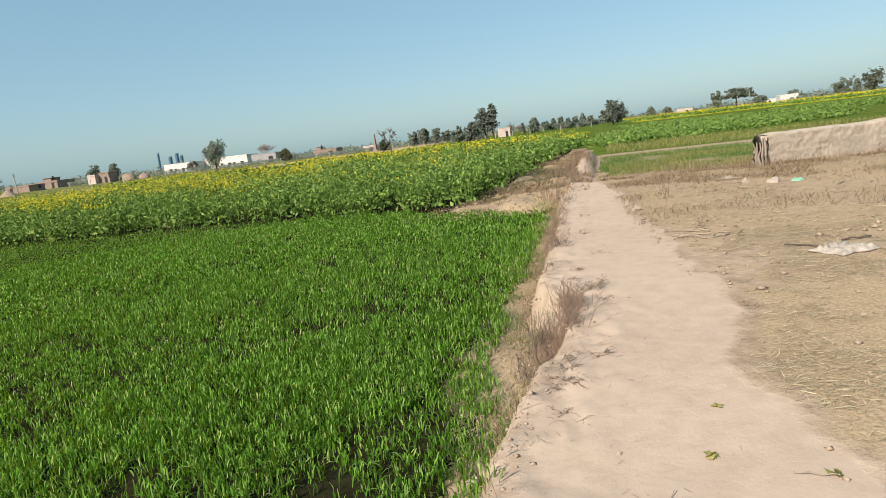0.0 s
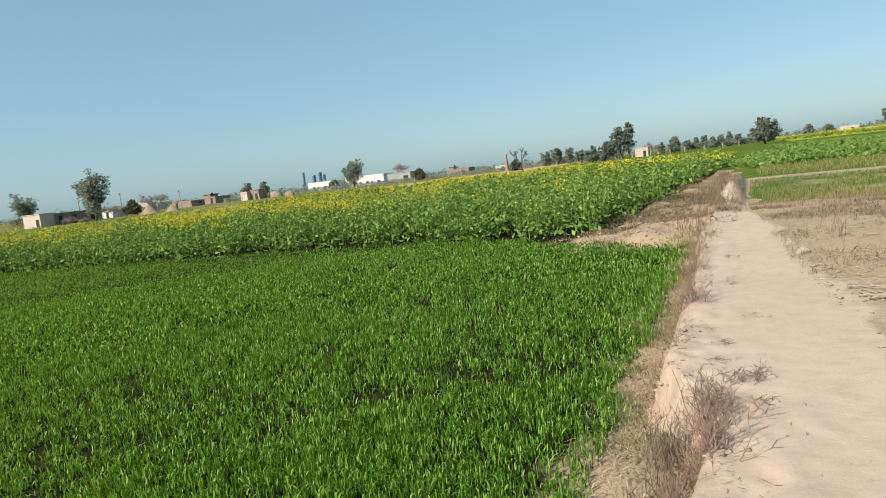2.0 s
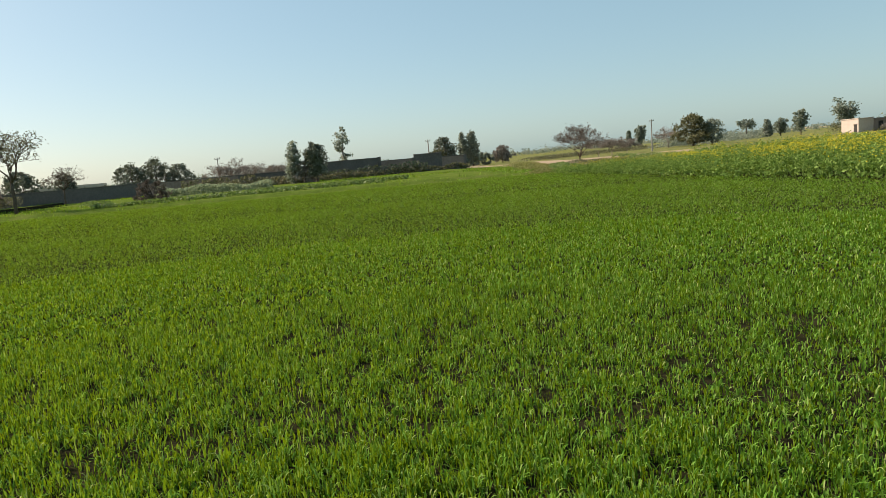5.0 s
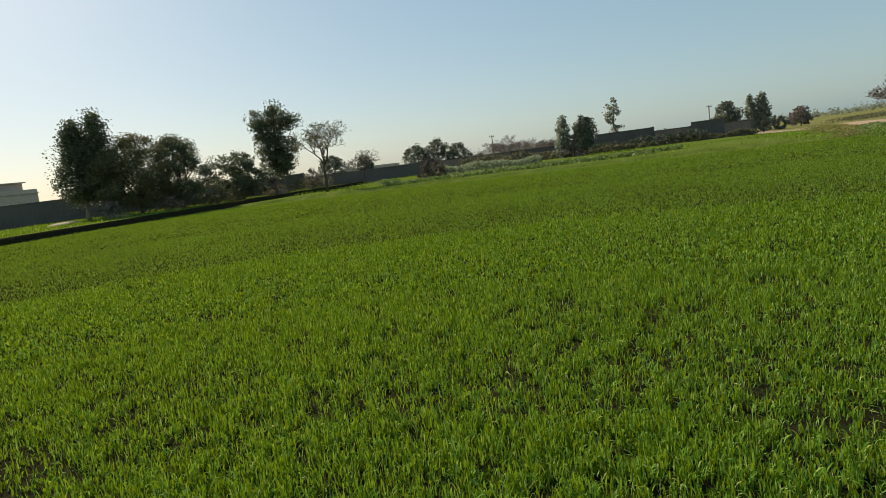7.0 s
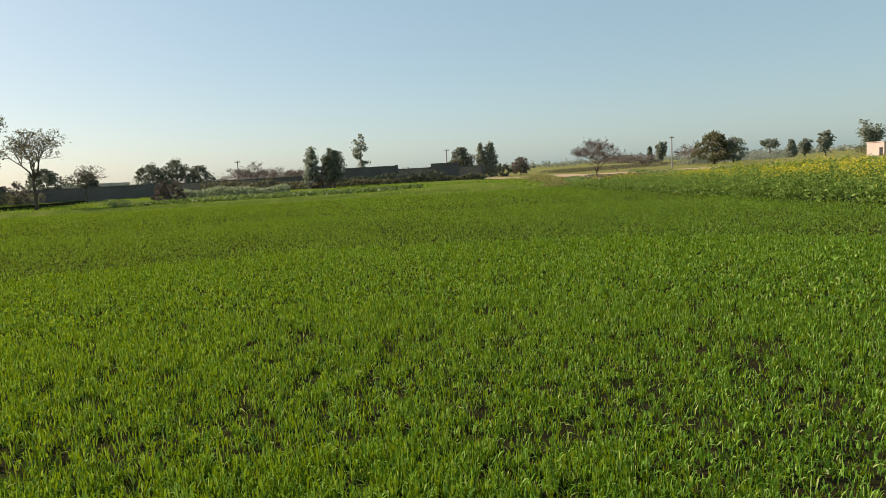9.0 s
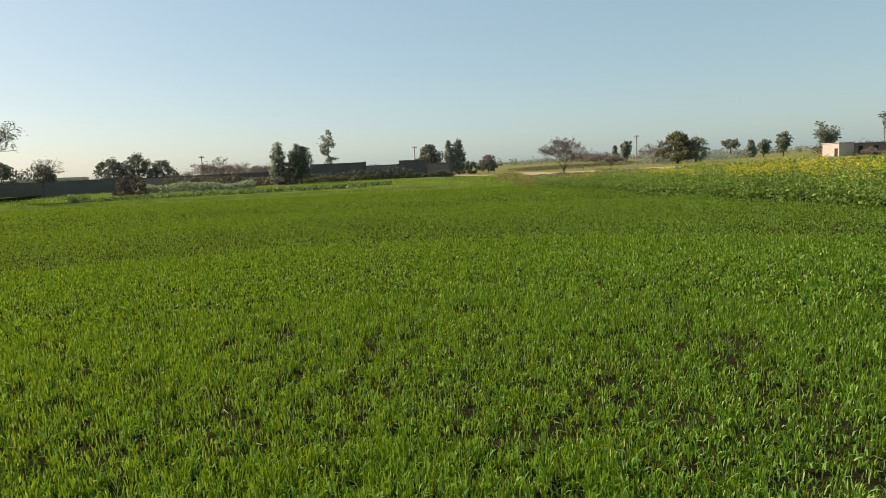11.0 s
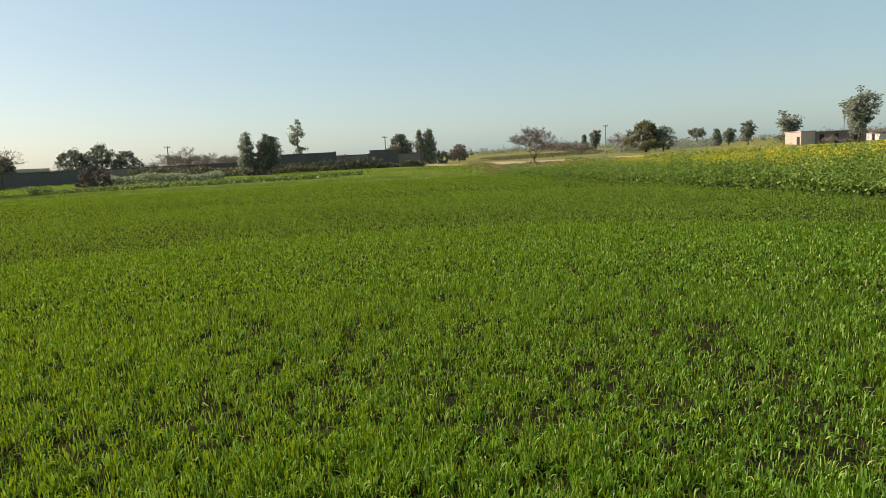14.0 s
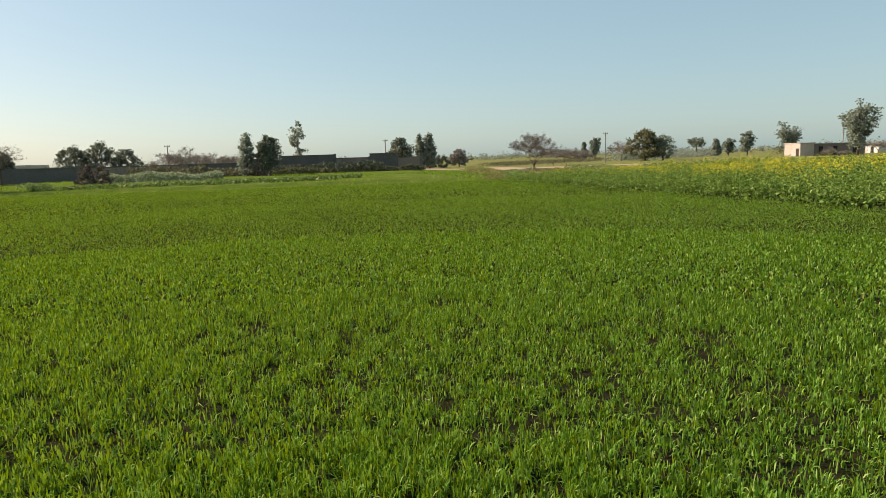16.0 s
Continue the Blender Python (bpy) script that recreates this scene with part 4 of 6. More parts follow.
def bare_tree(x, y, h, w, label, seed, mat=None, depth=5, bole=0.28, fine=0.022, withered=0, z=None, tilt=0.0, group="", leaf_mat=None):
    """A leafless tree: limbs fork again and again into twigs. withered: number of clinging dead leaves."""
    r = random.Random(seed)
    base = float(ground_z(x, y)) if z is None else z
    top = holder("bare_tree", pose(x, y, base - 0.05), label, "tree", group)
    mat = mat or M_BARK
    rad = max(0.06, h * 0.022)
    trunk_bm, twig_bm = bmesh.new(), bmesh.new()
    fork = Vector((tilt * h * bole, 0, h * bole))
    tube(trunk_bm, wander((0, 0, 0), fork, 4, rad * 0.7, r), [rad * 1.3, rad * 1.05, rad * 0.95, rad * 0.9, rad * 0.85], 7)
    tips = []

    def grow(p, way, length, thick, level):
        end = p + way * length
        end.z = min(end.z, h)
        bend = way.cross(Vector((r.uniform(-1, 1), r.uniform(-1, 1), r.uniform(-1, 1)))) * length * 0.12
        mid = p.lerp(end, 0.5) + bend
        tube(trunk_bm if level == 0 else twig_bm, [p, mid, end], [thick, thick * 0.85, thick * 0.66], 5 if level < 2 else 3)
        if level >= depth:
            tips.append(end)
            return
        n = 3 if level < 3 or r.random() < 0.5 else 2
        for _ in range(n):
            side = Vector((r.gauss(0, 1) * w / h * 1.5, r.gauss(0, 1) * w / h * 1.5, r.gauss(0.25, 0.5)))
            d = (way * 0.85 + side * 0.75).normalized()
            if d.z < -0.1:
                d.z *= -0.3
            grow(end, d, length * r.uniform(0.62, 0.86), max(fine, thick * r.uniform(0.5, 0.66)), level + 1)

    reach = h * (1 - bole) * 0.34
    for k in range(4):
        a = k * math.tau / 4 + r.uniform(-0.5, 0.5)
        d = Vector((math.cos(a) * w / h * 1.25 + tilt, math.sin(a) * w / h * 1.25, 1.0)).normalized()
        grow(fork, d, reach * r.uniform(0.8, 1.1), rad * r.uniform(0.5, 0.7), 0)
    part("trunk", trunk_bm, mat, top, smooth=True)
    part("branchwork", twig_bm, mat, top)
    if withered:
        rr = np.random.default_rng(seed)
        c = np.array([tuple(t) for t in tips])
        i = rr.integers(0, len(c), withered)
        withered *= 2
        i = rr.integers(0, len(c), withered)
        p = c[i] + rr.normal(size=(withered, 3)) * 0.13
        part("dead_leaves", mesh_of("dead_leaves", *leaves(p, rr.uniform(0.05, 0.13, withered), 1.8, 0.3, seed)), leaf_mat or M_RUSSET, top)
    return top


# South-west: beside and behind the higher plot
leafy_tree(-49.3, -53.4, 10.0, 6.4, "spire", M_DARK, "tall dense dark gum tree beside the compound wall", 11, 0.15, 1.9, M_GUM_BARK, bole=0.3)
leafy_tree(-50.2, -51.6, 10.9, 5.6, "spire", M_DARK, "tallest dark gum tree, grown together with another", 111, 0.15, 1.9, M_GUM_BARK, bole=0.3)
leafy_tree(-50.6, -47.6, 7.9, 7.8, "dome", M_OLIVE, "broad olive-leaved acacia with spiky twigs at the field edge", 12, 0.13, 1.6)
leafy_tree(-54.6, -46.2, 7.6, 7.8, "dome", M_DARK, "broad dark acacia at the field edge", 13, 0.13, 1.6)
leafy_tree(-62.0, -44.1, 5.4, 7.4, "dome", M_DARK, "low dark bushy tree beside the compound wall", 14, 0.15, 1.5)
leafy_tree(-70.2, -44.4, 11.0, 7.4, "gum", M_DARK, "tall dark gum tree with a ragged two-part crown", 15, 0.17, 1.9, M_BARK)
bare_tree(-57.1, -30.2, 6.7, 3.6, "leafless tree with a round head of fine twigs", 16, None, 5, 0.40, 0.014, 700, leaf_mat=M_OLIVE)
leafy_tree(-84.0, -44.5, 4.4, 5.0, "dome", M_HAZY, "dark round tree behind the compound wall", 17, 0.22, 1.5)
leafy_tree(-89.0, -41.6, 3.6, 3.6, "dome", M_HAZY, "small dark round tree behind the compound wall", 18, 0.22, 1.3)
bare_tree(-76.5, -35.8, 4.4, 3.0, "small leafless tree in front of the compound wall", 19, None, 5, 0.4, 0.014, 200)
leafy_tree(-46.8, -47.5, 1.8, 2.0, "shrub", M_RUSSET, "reddish-brown withered shrub under the trees", 20, 0.12, 0.8)
leafy_tree(-51.5, -44.6, 1.5, 2.4, "shrub", M_RUSSET, "brown withered shrub under the acacias", 21, 0.12, 0.8)
leafy_tree(-55.8, -42.8, 2.0, 2.6, "shrub", M_OLIVE, "yellowish scrub under the acacias", 22, 0.12, 0.9)
leafy_tree(-58.6, -42.2, 1.7, 2.2, "shrub", M_OLIVE, "yellowish scrub along the higher plot", 23, 0.12, 0.9)
leafy_tree(-64.5, -41.2, 2.2, 2.6, "shrub", M_RUSSET, "brown leafless scrub along the higher plot", 24, 0.12, 0.8)
leafy_tree(-72.8, -41.5, 2.6, 3.0, "shrub", M_RUSSET, "brown scrub against the compound wall", 25, 0.13, 0.8)

# West: past the wheat
leafy_tree(-97.2, -36.7, 4.9, 5.0, "dome", M_HAZY, "dark grey-green round-headed tree behind the wall", 31, 0.17, 1.5)
leafy_tree(-98.2, -33.4, 5.2, 4.8, "dome", M_HAZY, "dark tree with a forked trunk and round head behind the wall", 32, 0.17, 1.5, bole=0.4)
leafy_tree(-99.2, -30.4, 4.2, 4.8, "dome", M_HAZY, "dark bushy tree behind the wall", 33, 0.17, 1.4)
leafy_tree(-60.4, -20.1, 2.0, 3.0, "shrub", M_THORN, "dark reddish-brown thorn bush at the edge of the wheat", 34, 0.09, 1.6)
for i, (sx, sy, sh, sw) in enumerate(((-101.8, -24.8, 4.0, 3.6), (-102.0, -22.0, 4.4, 4.0), (-99.5, -18.6, 3.9, 3.4), (-98.0, -16.0, 3.5, 3.0))):
    bare_tree(sx, sy, sh, sw, "pinkish-brown leafless bushy tree by the wall", 40 + i, M_TWIG, 5, 0.15, 0.02, 1100, group="withered trees by the wall")
leafy_tree(-86.7, -11.5, 5.6, 3.0, "poplar", M_GUM, "slender ragged grey-green poplar before the wall", 46, 0.2, 1.3)
leafy_tree(-85.1, -8.4, 5.3, 4.4, "gum", M_HAZY, "dense dark many-topped tree before the wall", 47, 0.17, 2.6, bole=0.12)
leafy_tree(-86.4, -10.2, 3.2, 3.2, "shrub", M_RUSSET, "brownish shrub between two trees by the wall", 48, 0.17, 1.2)
leafy_tree(-95.4, -5.8, 7.5, 2.6, "slim", M_GUM, "thin gum tree with a bare pale stem and a light crown", 49, 0.24, 0.62, M_GUM_BARK)
leafy_tree(-98.6, 8.9, 4.7, 4.2, "dome", M_HAZY, "dense dark tree with a flat rounded top", 50, 0.2, 1.8)
leafy_tree(-96.6, 8.0, 2.9, 5.2, "shrub", M_OLIVE, "wide brownish scrub under a dense dark tree", 51, 0.17, 1.3)
leafy_tree(-97.0, 11.4, 2.0, 1.7, "shrub", M_HAZY, "dark shrub beside the end of the wall", 52, 0.2, 1.2)
leafy_tree(-119.5, 13.7, 6.3, 2.5, "poplar", M_GUM, "narrow grey-green poplar, one of a pair", 53, 0.28, 1.5, group="pair of poplars")
leafy_tree(-119.4, 15.4, 6.6, 3.0, "poplar", M_GUM, "narrow grey-green poplar, the fuller of a pair", 54, 0.28, 1.5, group="pair of poplars")
leafy_tree(-124.1, 18.0, 2.4, 3.4, "shrub", M_HAZY, "dark round bush by the poplars", 55, 0.3, 1.2)
leafy_tree(-128.6, 22.2, 3.5, 4.2, "dome", M_RUSSET, "low round greyish-brown tree by the dirt track", 56, 0.24, 1.3)
bare_tree(-75.5, 23.2, 4.5, 3.0, "leafless spreading tree with a low fork by a track", 57, M_BARK, 6, 0.14, 0.016, 420)
for i, (sx, sy, sh, sw) in enumerate(((-104.0, 34.0, 3.6, 3.4), (-106.5, 37.0, 3.4, 3.2), (-108.0, 40.0, 2.9, 3.0))):
    bare_tree(sx, sy, sh, sw, "greyish-brown withered tree by the dirt track", 60 + i, M_TWIG, 5, 0.2, 0.024, 800, group="withered trees by the track")
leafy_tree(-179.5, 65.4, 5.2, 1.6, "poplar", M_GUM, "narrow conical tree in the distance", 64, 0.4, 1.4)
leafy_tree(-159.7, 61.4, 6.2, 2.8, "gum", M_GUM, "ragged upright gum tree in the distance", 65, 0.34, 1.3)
leafy_tree(-127.2, 60.0, 6.2, 8.4, "dome", M_OLIVE, "large olive-brown umbrella-headed tree behind the mustard", 66, 0.24, 1.7, bole=0.3)
leafy_tree(-125.8, 63.2, 5.2, 5.0, "dome", M_GUM, "grey-green half of a domed tree group", 67, 0.24, 1.3)
bare_tree(-133.6, 57.6, 4.8, 4.6, "leafless tree beside a domed tree", 68, M_TWIG, 5, 0.25, 0.03, 500)

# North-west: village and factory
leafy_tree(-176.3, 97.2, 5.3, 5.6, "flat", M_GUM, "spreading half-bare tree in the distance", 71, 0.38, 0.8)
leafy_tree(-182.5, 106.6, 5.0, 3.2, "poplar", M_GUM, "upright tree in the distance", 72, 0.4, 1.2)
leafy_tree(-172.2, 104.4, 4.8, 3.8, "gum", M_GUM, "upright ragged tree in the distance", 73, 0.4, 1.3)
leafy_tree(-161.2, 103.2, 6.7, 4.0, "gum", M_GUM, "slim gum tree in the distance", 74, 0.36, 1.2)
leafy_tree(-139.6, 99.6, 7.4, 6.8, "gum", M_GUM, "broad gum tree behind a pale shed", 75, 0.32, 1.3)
for i, (sx, sy, sh, sw) in enumerate(((-115.6, 91.2, 1.9, 2.2), (-115.4, 94.6, 1.6, 2.6))):
    bare_tree(sx, sy, sh, sw, "dry brown bush against the front of a shed", 86 + i, M_TWIG, 4, 0.08, 0.022, 420, group="dry bushes by the shed")
leafy_tree(-108.2, 91.5, 9.8, 7.0, "gum", M_GUM, "large full gum tree at the edge of the fields", 76, 0.28, 1.7)
bare_tree(-122.5, 120.4, 5.6, 5.4, "leafless tree behind a thatched heap", 77, M_TWIG, 5, 0.22, 0.032, 300)
bare_tree(-117.0, 103.0, 3.8, 4.4, "brownish withered tree behind the sheds", 78, M_TWIG, 4, 0.2, 0.032, 500)
leafy_tree(-126.0, 116.5, 3.6, 4.0, "dome", M_OLIVE, "brownish low tree behind the sheds", 79, 0.34, 1.0)
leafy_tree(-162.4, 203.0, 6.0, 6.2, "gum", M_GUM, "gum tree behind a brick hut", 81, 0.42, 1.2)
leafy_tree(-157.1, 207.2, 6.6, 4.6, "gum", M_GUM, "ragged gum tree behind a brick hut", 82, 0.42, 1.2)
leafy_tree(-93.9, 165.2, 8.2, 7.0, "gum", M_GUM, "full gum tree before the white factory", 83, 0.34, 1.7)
bare_tree(-121.0, 252.5, 8.2, 5.0, "leafless tree behind the grey shed", 84, M_TWIG, 5, 0.3, 0.045)
leafy_tree(-93.3, 210.2, 4.2, 4.6, "dome", M_OLIVE, "hazy brownish round tree by the fence", 85, 0.42, 1.1)
leafy_tree(-150.0, 246.0, 4.0, 5.0, "dome", M_RUSSET, "brown withered tree before the white factory", 86, 0.4, 0.8)
bare_tree(-41.4, 154.6, 7.4, 3.4, "dead tree with a few bare upright limbs", 87, M_BARK, 2, 0.22, 0.07, tilt=-0.2)
leafy_tree(-53.0, 190.0, 3.2, 3.0, "shrub", M_DARK, "dark bush beside a brick pillar", 88, 0.4, 1.1)
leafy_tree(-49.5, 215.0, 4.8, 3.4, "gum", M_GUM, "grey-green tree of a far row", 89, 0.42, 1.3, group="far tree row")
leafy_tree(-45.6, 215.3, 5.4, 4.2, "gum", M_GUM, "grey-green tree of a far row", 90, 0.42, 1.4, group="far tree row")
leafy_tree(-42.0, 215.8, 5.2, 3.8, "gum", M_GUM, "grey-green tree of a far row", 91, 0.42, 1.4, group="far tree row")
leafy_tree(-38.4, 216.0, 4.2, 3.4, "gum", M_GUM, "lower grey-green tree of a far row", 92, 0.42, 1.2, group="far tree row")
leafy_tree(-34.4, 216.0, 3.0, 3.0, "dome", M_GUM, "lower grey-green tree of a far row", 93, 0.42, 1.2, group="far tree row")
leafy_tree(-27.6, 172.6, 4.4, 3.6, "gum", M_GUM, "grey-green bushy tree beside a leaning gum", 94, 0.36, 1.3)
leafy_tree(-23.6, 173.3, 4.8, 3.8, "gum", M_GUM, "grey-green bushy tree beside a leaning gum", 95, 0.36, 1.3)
leafy_tree(-15.6, 134.0, 7.0, 3.6, "slim", M_HAZY, "gum tree leaning aside with a high ragged crown", 96, 0.26, 1.5, M_BARK, lean=-0.12)
leafy_tree(-14.4, 134.2, 7.5, 2.8, "slim", M_HAZY, "leaning gum tree with a narrow high crown, one of two", 97, 0.26, 1.6, M_BARK, lean=0.05)
leafy_tree(-18.6, 134.6, 4.2, 3.6, "dome", M_HAZY, "low grey-green bush under two leaning gums", 98, 0.26, 1.3)

# North and north-east: past the lane
bare_tree(-15.5, 199.0, 4.6, 5.0, "pinkish leafless tree by a small house", 101, M_TWIG, 4, 0.2, 0.045, 400)
leafy_tree(-8.9, 199.8, 4.5, 3.6, "dome", M_GUM, "grey-green round tree in the distance", 102, 0.4, 1.3)
leafy_tree(-12.6, 205.0, 3.6, 1.3, "poplar", M_GUM, "narrow small tree in the distance", 103, 0.4, 1.2)
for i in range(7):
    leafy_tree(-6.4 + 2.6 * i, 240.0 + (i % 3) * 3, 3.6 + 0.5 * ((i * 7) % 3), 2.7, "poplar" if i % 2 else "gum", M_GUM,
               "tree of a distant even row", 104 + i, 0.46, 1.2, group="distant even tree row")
leafy_tree(11.2, 159.6, 5.9, 6.6, "dome", M_HAZY, "full round olive-green tree on a short trunk", 115, 0.32, 1.8, bole=0.22)
leafy_tree(31.9, 258.0, 4.0, 3.4, "dome", M_GUM, "small far tree past the yellow field", 116, 0.46, 1.2)
leafy_tree(37.4, 257.3, 3.4, 4.2, "dome", M_GUM, "small far tree past the yellow field", 117, 0.46, 1.2)
leafy_tree(45.0, 210.2, 6.4, 3.0, "gum", M_GUM, "slim gum tree beside a flat-topped tree", 118, 0.4, 1.3)
leafy_tree(51.1, 214.0, 6.4, 9.6, "flat", M_HAZY, "wide flat-topped tree on a bare trunk", 119, 0.4, 1.4)
leafy_tree(78.3, 289.6, 3.9, 6.0, "dome", M_GUM, "far low tree past the yellow field", 120, 0.5, 1.2)
leafy_tree(98.9, 314.8, 4.8, 7.0, "dome", M_GUM, "far low tree past the yellow field", 121, 0.5, 1.2)
leafy_tree(91.3, 243.4, 6.5, 8.5, "gum", M_GUM, "far broad gum tree past the yellow field", 122, 0.46, 1.1)
leafy_tree(98.9, 251.2, 5.5, 2.6, "poplar", M_GUM, "far narrow tree past the yellow field", 123, 0.46, 1.2)
leafy_tree(99.5, 241.2, 8.0, 7.6, "gum", M_HAZY, "far tall gum tree past the yellow field", 124, 0.46, 1.3)


def tree_belt(seed):
    """Low woods and scrub along the skyline, all round the seen half."""
    r = np.random.default_rng(seed)
    pts = []
    for az in np.arange(-28, 150, 0.24):
        d = r.uniform(300, 520)
        if r.uniform() < 0.12:
            continue
        h = r.uniform(2.0, 4.8) * (1.3 if r.uniform() < 0.15 else 1.0)
        w = r.uniform(3.0, 8.0)
        a = radians(az + r.uniform(-0.3, 0.3))
        n = int(60 * w / 5)
        p = r.normal(size=(n, 3)) * np.array([w * 0.34, w * 0.34, h * 0.19]) + np.array([-math.sin(a) * d, math.cos(a) * d, h * 0.42])
        p[:, 2] = np.abs(p[:, 2])
        pts.append(p)
    p = np.concatenate(pts)
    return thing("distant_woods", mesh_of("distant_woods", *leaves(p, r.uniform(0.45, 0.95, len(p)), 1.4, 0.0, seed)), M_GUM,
                 "low grey-green woods along the skyline", "woods", "stuff")


tree_belt(140)


def leaf_bank(name, p0, p1, thick, h, n, leaf, mat, label, seed, category="weeds"):
    """A bank of rank weeds or hedge between two places."""
    r = np.random.default_rng(seed)
    u = r.uniform(0, 1, n)
    side = np.array([-(p1[1] - p0[1]), p1[0] - p0[0]]) / math.hypot(p1[0] - p0[0], p1[1] - p0[1])
    o = r.normal(0, thick * 0.4, n)
    x, y = p0[0] + (p1[0] - p0[0]) * u + side[0] * o, p0[1] + (p1[1] - p0[1]) * u + side[1] * o
    top = h * (0.55 + 0.6 * wave(x, y, 2.0, seed)) * np.sqrt(np.clip(1 - (o / thick) ** 2, 0.05, 1))
    z = ground_z(x, y) + top * r.uniform(0.05, 1, n) ** 0.7
    return thing(name, mesh_of(name, *leaves(np.stack([x, y, z], -1), r.uniform(0.6, 1.3, n) * leaf, 1.8, -0.2, seed)), mat, label, category, "stuff")


leaf_bank("weed_bank", (-66.5, -22.0), (-71.0, -11.5), 1.5, 1.15, 5200, 0.12, M_GREY_WEED, "pale grey-green bank of rank weeds", 151)
leaf_bank("weed_bank", (-60.0, -24.5), (-64.0, -27.0), 1.3, 0.55, 1100, 0.12, M_WEED, "low green weeds before the wall", 152)
leaf_bank("weed_bank", (-87.0, -26.0), (-92.0, 12.0), 0.8, 0.9, 2600, 0.2, M_OLIVE, "brownish scrub along the foot of the wall", 153)
leaf_bank("weed_bank", (-90.6, -8.0), (-91.2, 6.0), 0.5, 1.7, 900, 0.22, M_DARK, "dark creeper and scrub against the wall", 154)
leaf_bank("weed_bank", (-89.0, -27.0), (-90.6, -8.0), 0.9, 1.6, 1700, 0.22, M_OLIVE, "olive scrub grown against the compound wall", 161)
leaf_bank("scrub_belt", (-118.0, 26.0), (-150.0, 60.0), 5.0, 0.9, 5200, 0.16, M_OLIVE, "olive-brown scrub behind the dirt track", 162)
leaf_bank("scrub_belt", (-133.0, 58.0), (-185.0, 104.0), 6.0, 1.7, 6500, 0.24, M_GUM, "grey-green scrub in front of far trees", 163)
leaf_bank("scrub_belt", (-150.0, 104.0), (-124.0, 122.0), 5.0, 2.2, 3600, 0.24, M_OLIVE, "brownish scrub behind the sheds", 164)
leaf_bank("scrub_belt", (-150.0, 176.0), (-60.0, 236.0), 6.0, 1.7, 8000, 0.26, M_GUM, "low grey-green scrub along the village edge", 165)
leaf_bank("scrub_belt", (-52.0, 216.0), (-32.0, 217.0), 2.2, 3.0, 2600, 0.28, M_GUM, "grey-green undergrowth of a far tree row", 166)
leaf_bank("scrub_belt", (-9.0, 243.0), (14.0, 243.0), 2.2, 2.6, 2800, 0.28, M_GUM, "grey-green undergrowth of a distant tree row", 167)
leaf_bank("scrub_belt", (-30.0, 174.0), (-20.0, 174.5), 2.0, 2.6, 1600, 0.26, M_GUM, "grey-green undergrowth beside a leaning gum", 168)
leaf_bank("scrub_belt", (-46.0, -48.5), (-59.0, -43.5), 1.6, 1.3, 2200, 0.12, M_OLIVE, "yellowish-brown scrub under the acacias", 169)
leaf_bank("scrub_belt", (-58.0, -43.0), (-76.0, -40.8), 1.4, 1.5, 2200, 0.13, M_OLIVE, "brown and olive scrub along the higher plot", 170)
leaf_bank("scrub_belt", (-50.0, -46.0), (-70.0, -42.5), 1.2, 1.0, 1400, 0.11, M_RUSSET, "withered reddish scrub under the trees", 171)
leaf_bank("leafy_rows", (-53.0, -22.0), (-56.0, 1.0), 1.2, 0.35, 2200, 0.16, M_WEED, "low leafy rows past the wheat", 155, "crop")
leaf_bank("leafy_rows", (-60.0, -12.0), (-61.0, 3.0), 1.4, 0.35, 1600, 0.18, M_WEED, "low leafy rows farther past the wheat", 156, "crop")
leaf_bank("dry_weeds", (-50.0, 13.0), (-58.0, 16.0), 1.4, 0.28, 900, 0.10, M_FADED, "dry weeds at the corner of the wheat", 157)
leaf_bank("dry_weeds", (-60.0, 15.5), (-92.0, 19.0), 2.4, 0.48, 3600, 0.11, M_FADED, "rough scrub along the dirt track", 158)
leaf_bank("weed_bank", (-66.0, 24.5), (-54.0, 35.0), 2.6, 0.80, 3400, 0.12, M_WEED, "rank olive-green weeds between crop and dirt track", 172)
leaf_bank("dry_weeds", (-72.0, 21.5), (-62.0, 24.0), 2.0, 0.55, 1800, 0.10, M_OLIVE, "brownish weeds between crop and dirt track", 173)
leaf_bank("reed_fringe", (-50.0, 15.8), (-62.0, 17.4), 1.4, 0.55, 2200, 0.14, M_WEED, "light green broad-leaved fringe of the crop", 159, "crop")

# ---------------------------------------------------------------- walls and buildings
def wall_run(name, pts, heights, thick, mat, label):
    """A boundary wall through points on the ground: a panel and coping for each stretch, piers between."""
    top = holder(name, pose(0, 0, 0), label, "wall", kind="structure")
    for i, (a, b) in enumerate(zip(pts, pts[1:])):
        a, b, h = Vector((*a, 0)), Vector((*b, 0)), heights[i]
        run = (b - a).length
        z = min(float(ground_z(a.x, a.y)), float(ground_z(b.x, b.y)))
        ang = math.atan2(b.y - a.y, b.x - a.x)
        place = Matrix.Translation((a.x, a.y, z)) @ Matrix.Rotation(ang, 4, "Z")
        for pname, dims, m in (("panel", (0.02, run - 0.02, -thick / 2, thick / 2, -0.3, h), mat),
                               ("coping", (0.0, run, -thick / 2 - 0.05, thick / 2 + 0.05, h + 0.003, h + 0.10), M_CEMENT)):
            bm = bmesh.new()
            box(bm, *dims, 0.02, 0.01, i)
            bm.transform(place)
            part(pname, bm, m[i] if isinstance(m, (list, tuple)) else m, top)
        bm = bmesh.new()
        box(bm, -0.2, 0.2, -thick / 2 - 0.08, thick / 2 + 0.08, -0.3, h + 0.16, 0.02, 0.01, i + 90)
        bm.transform(place)
        part("pier", bm, M_CEMENT, top)
    return top


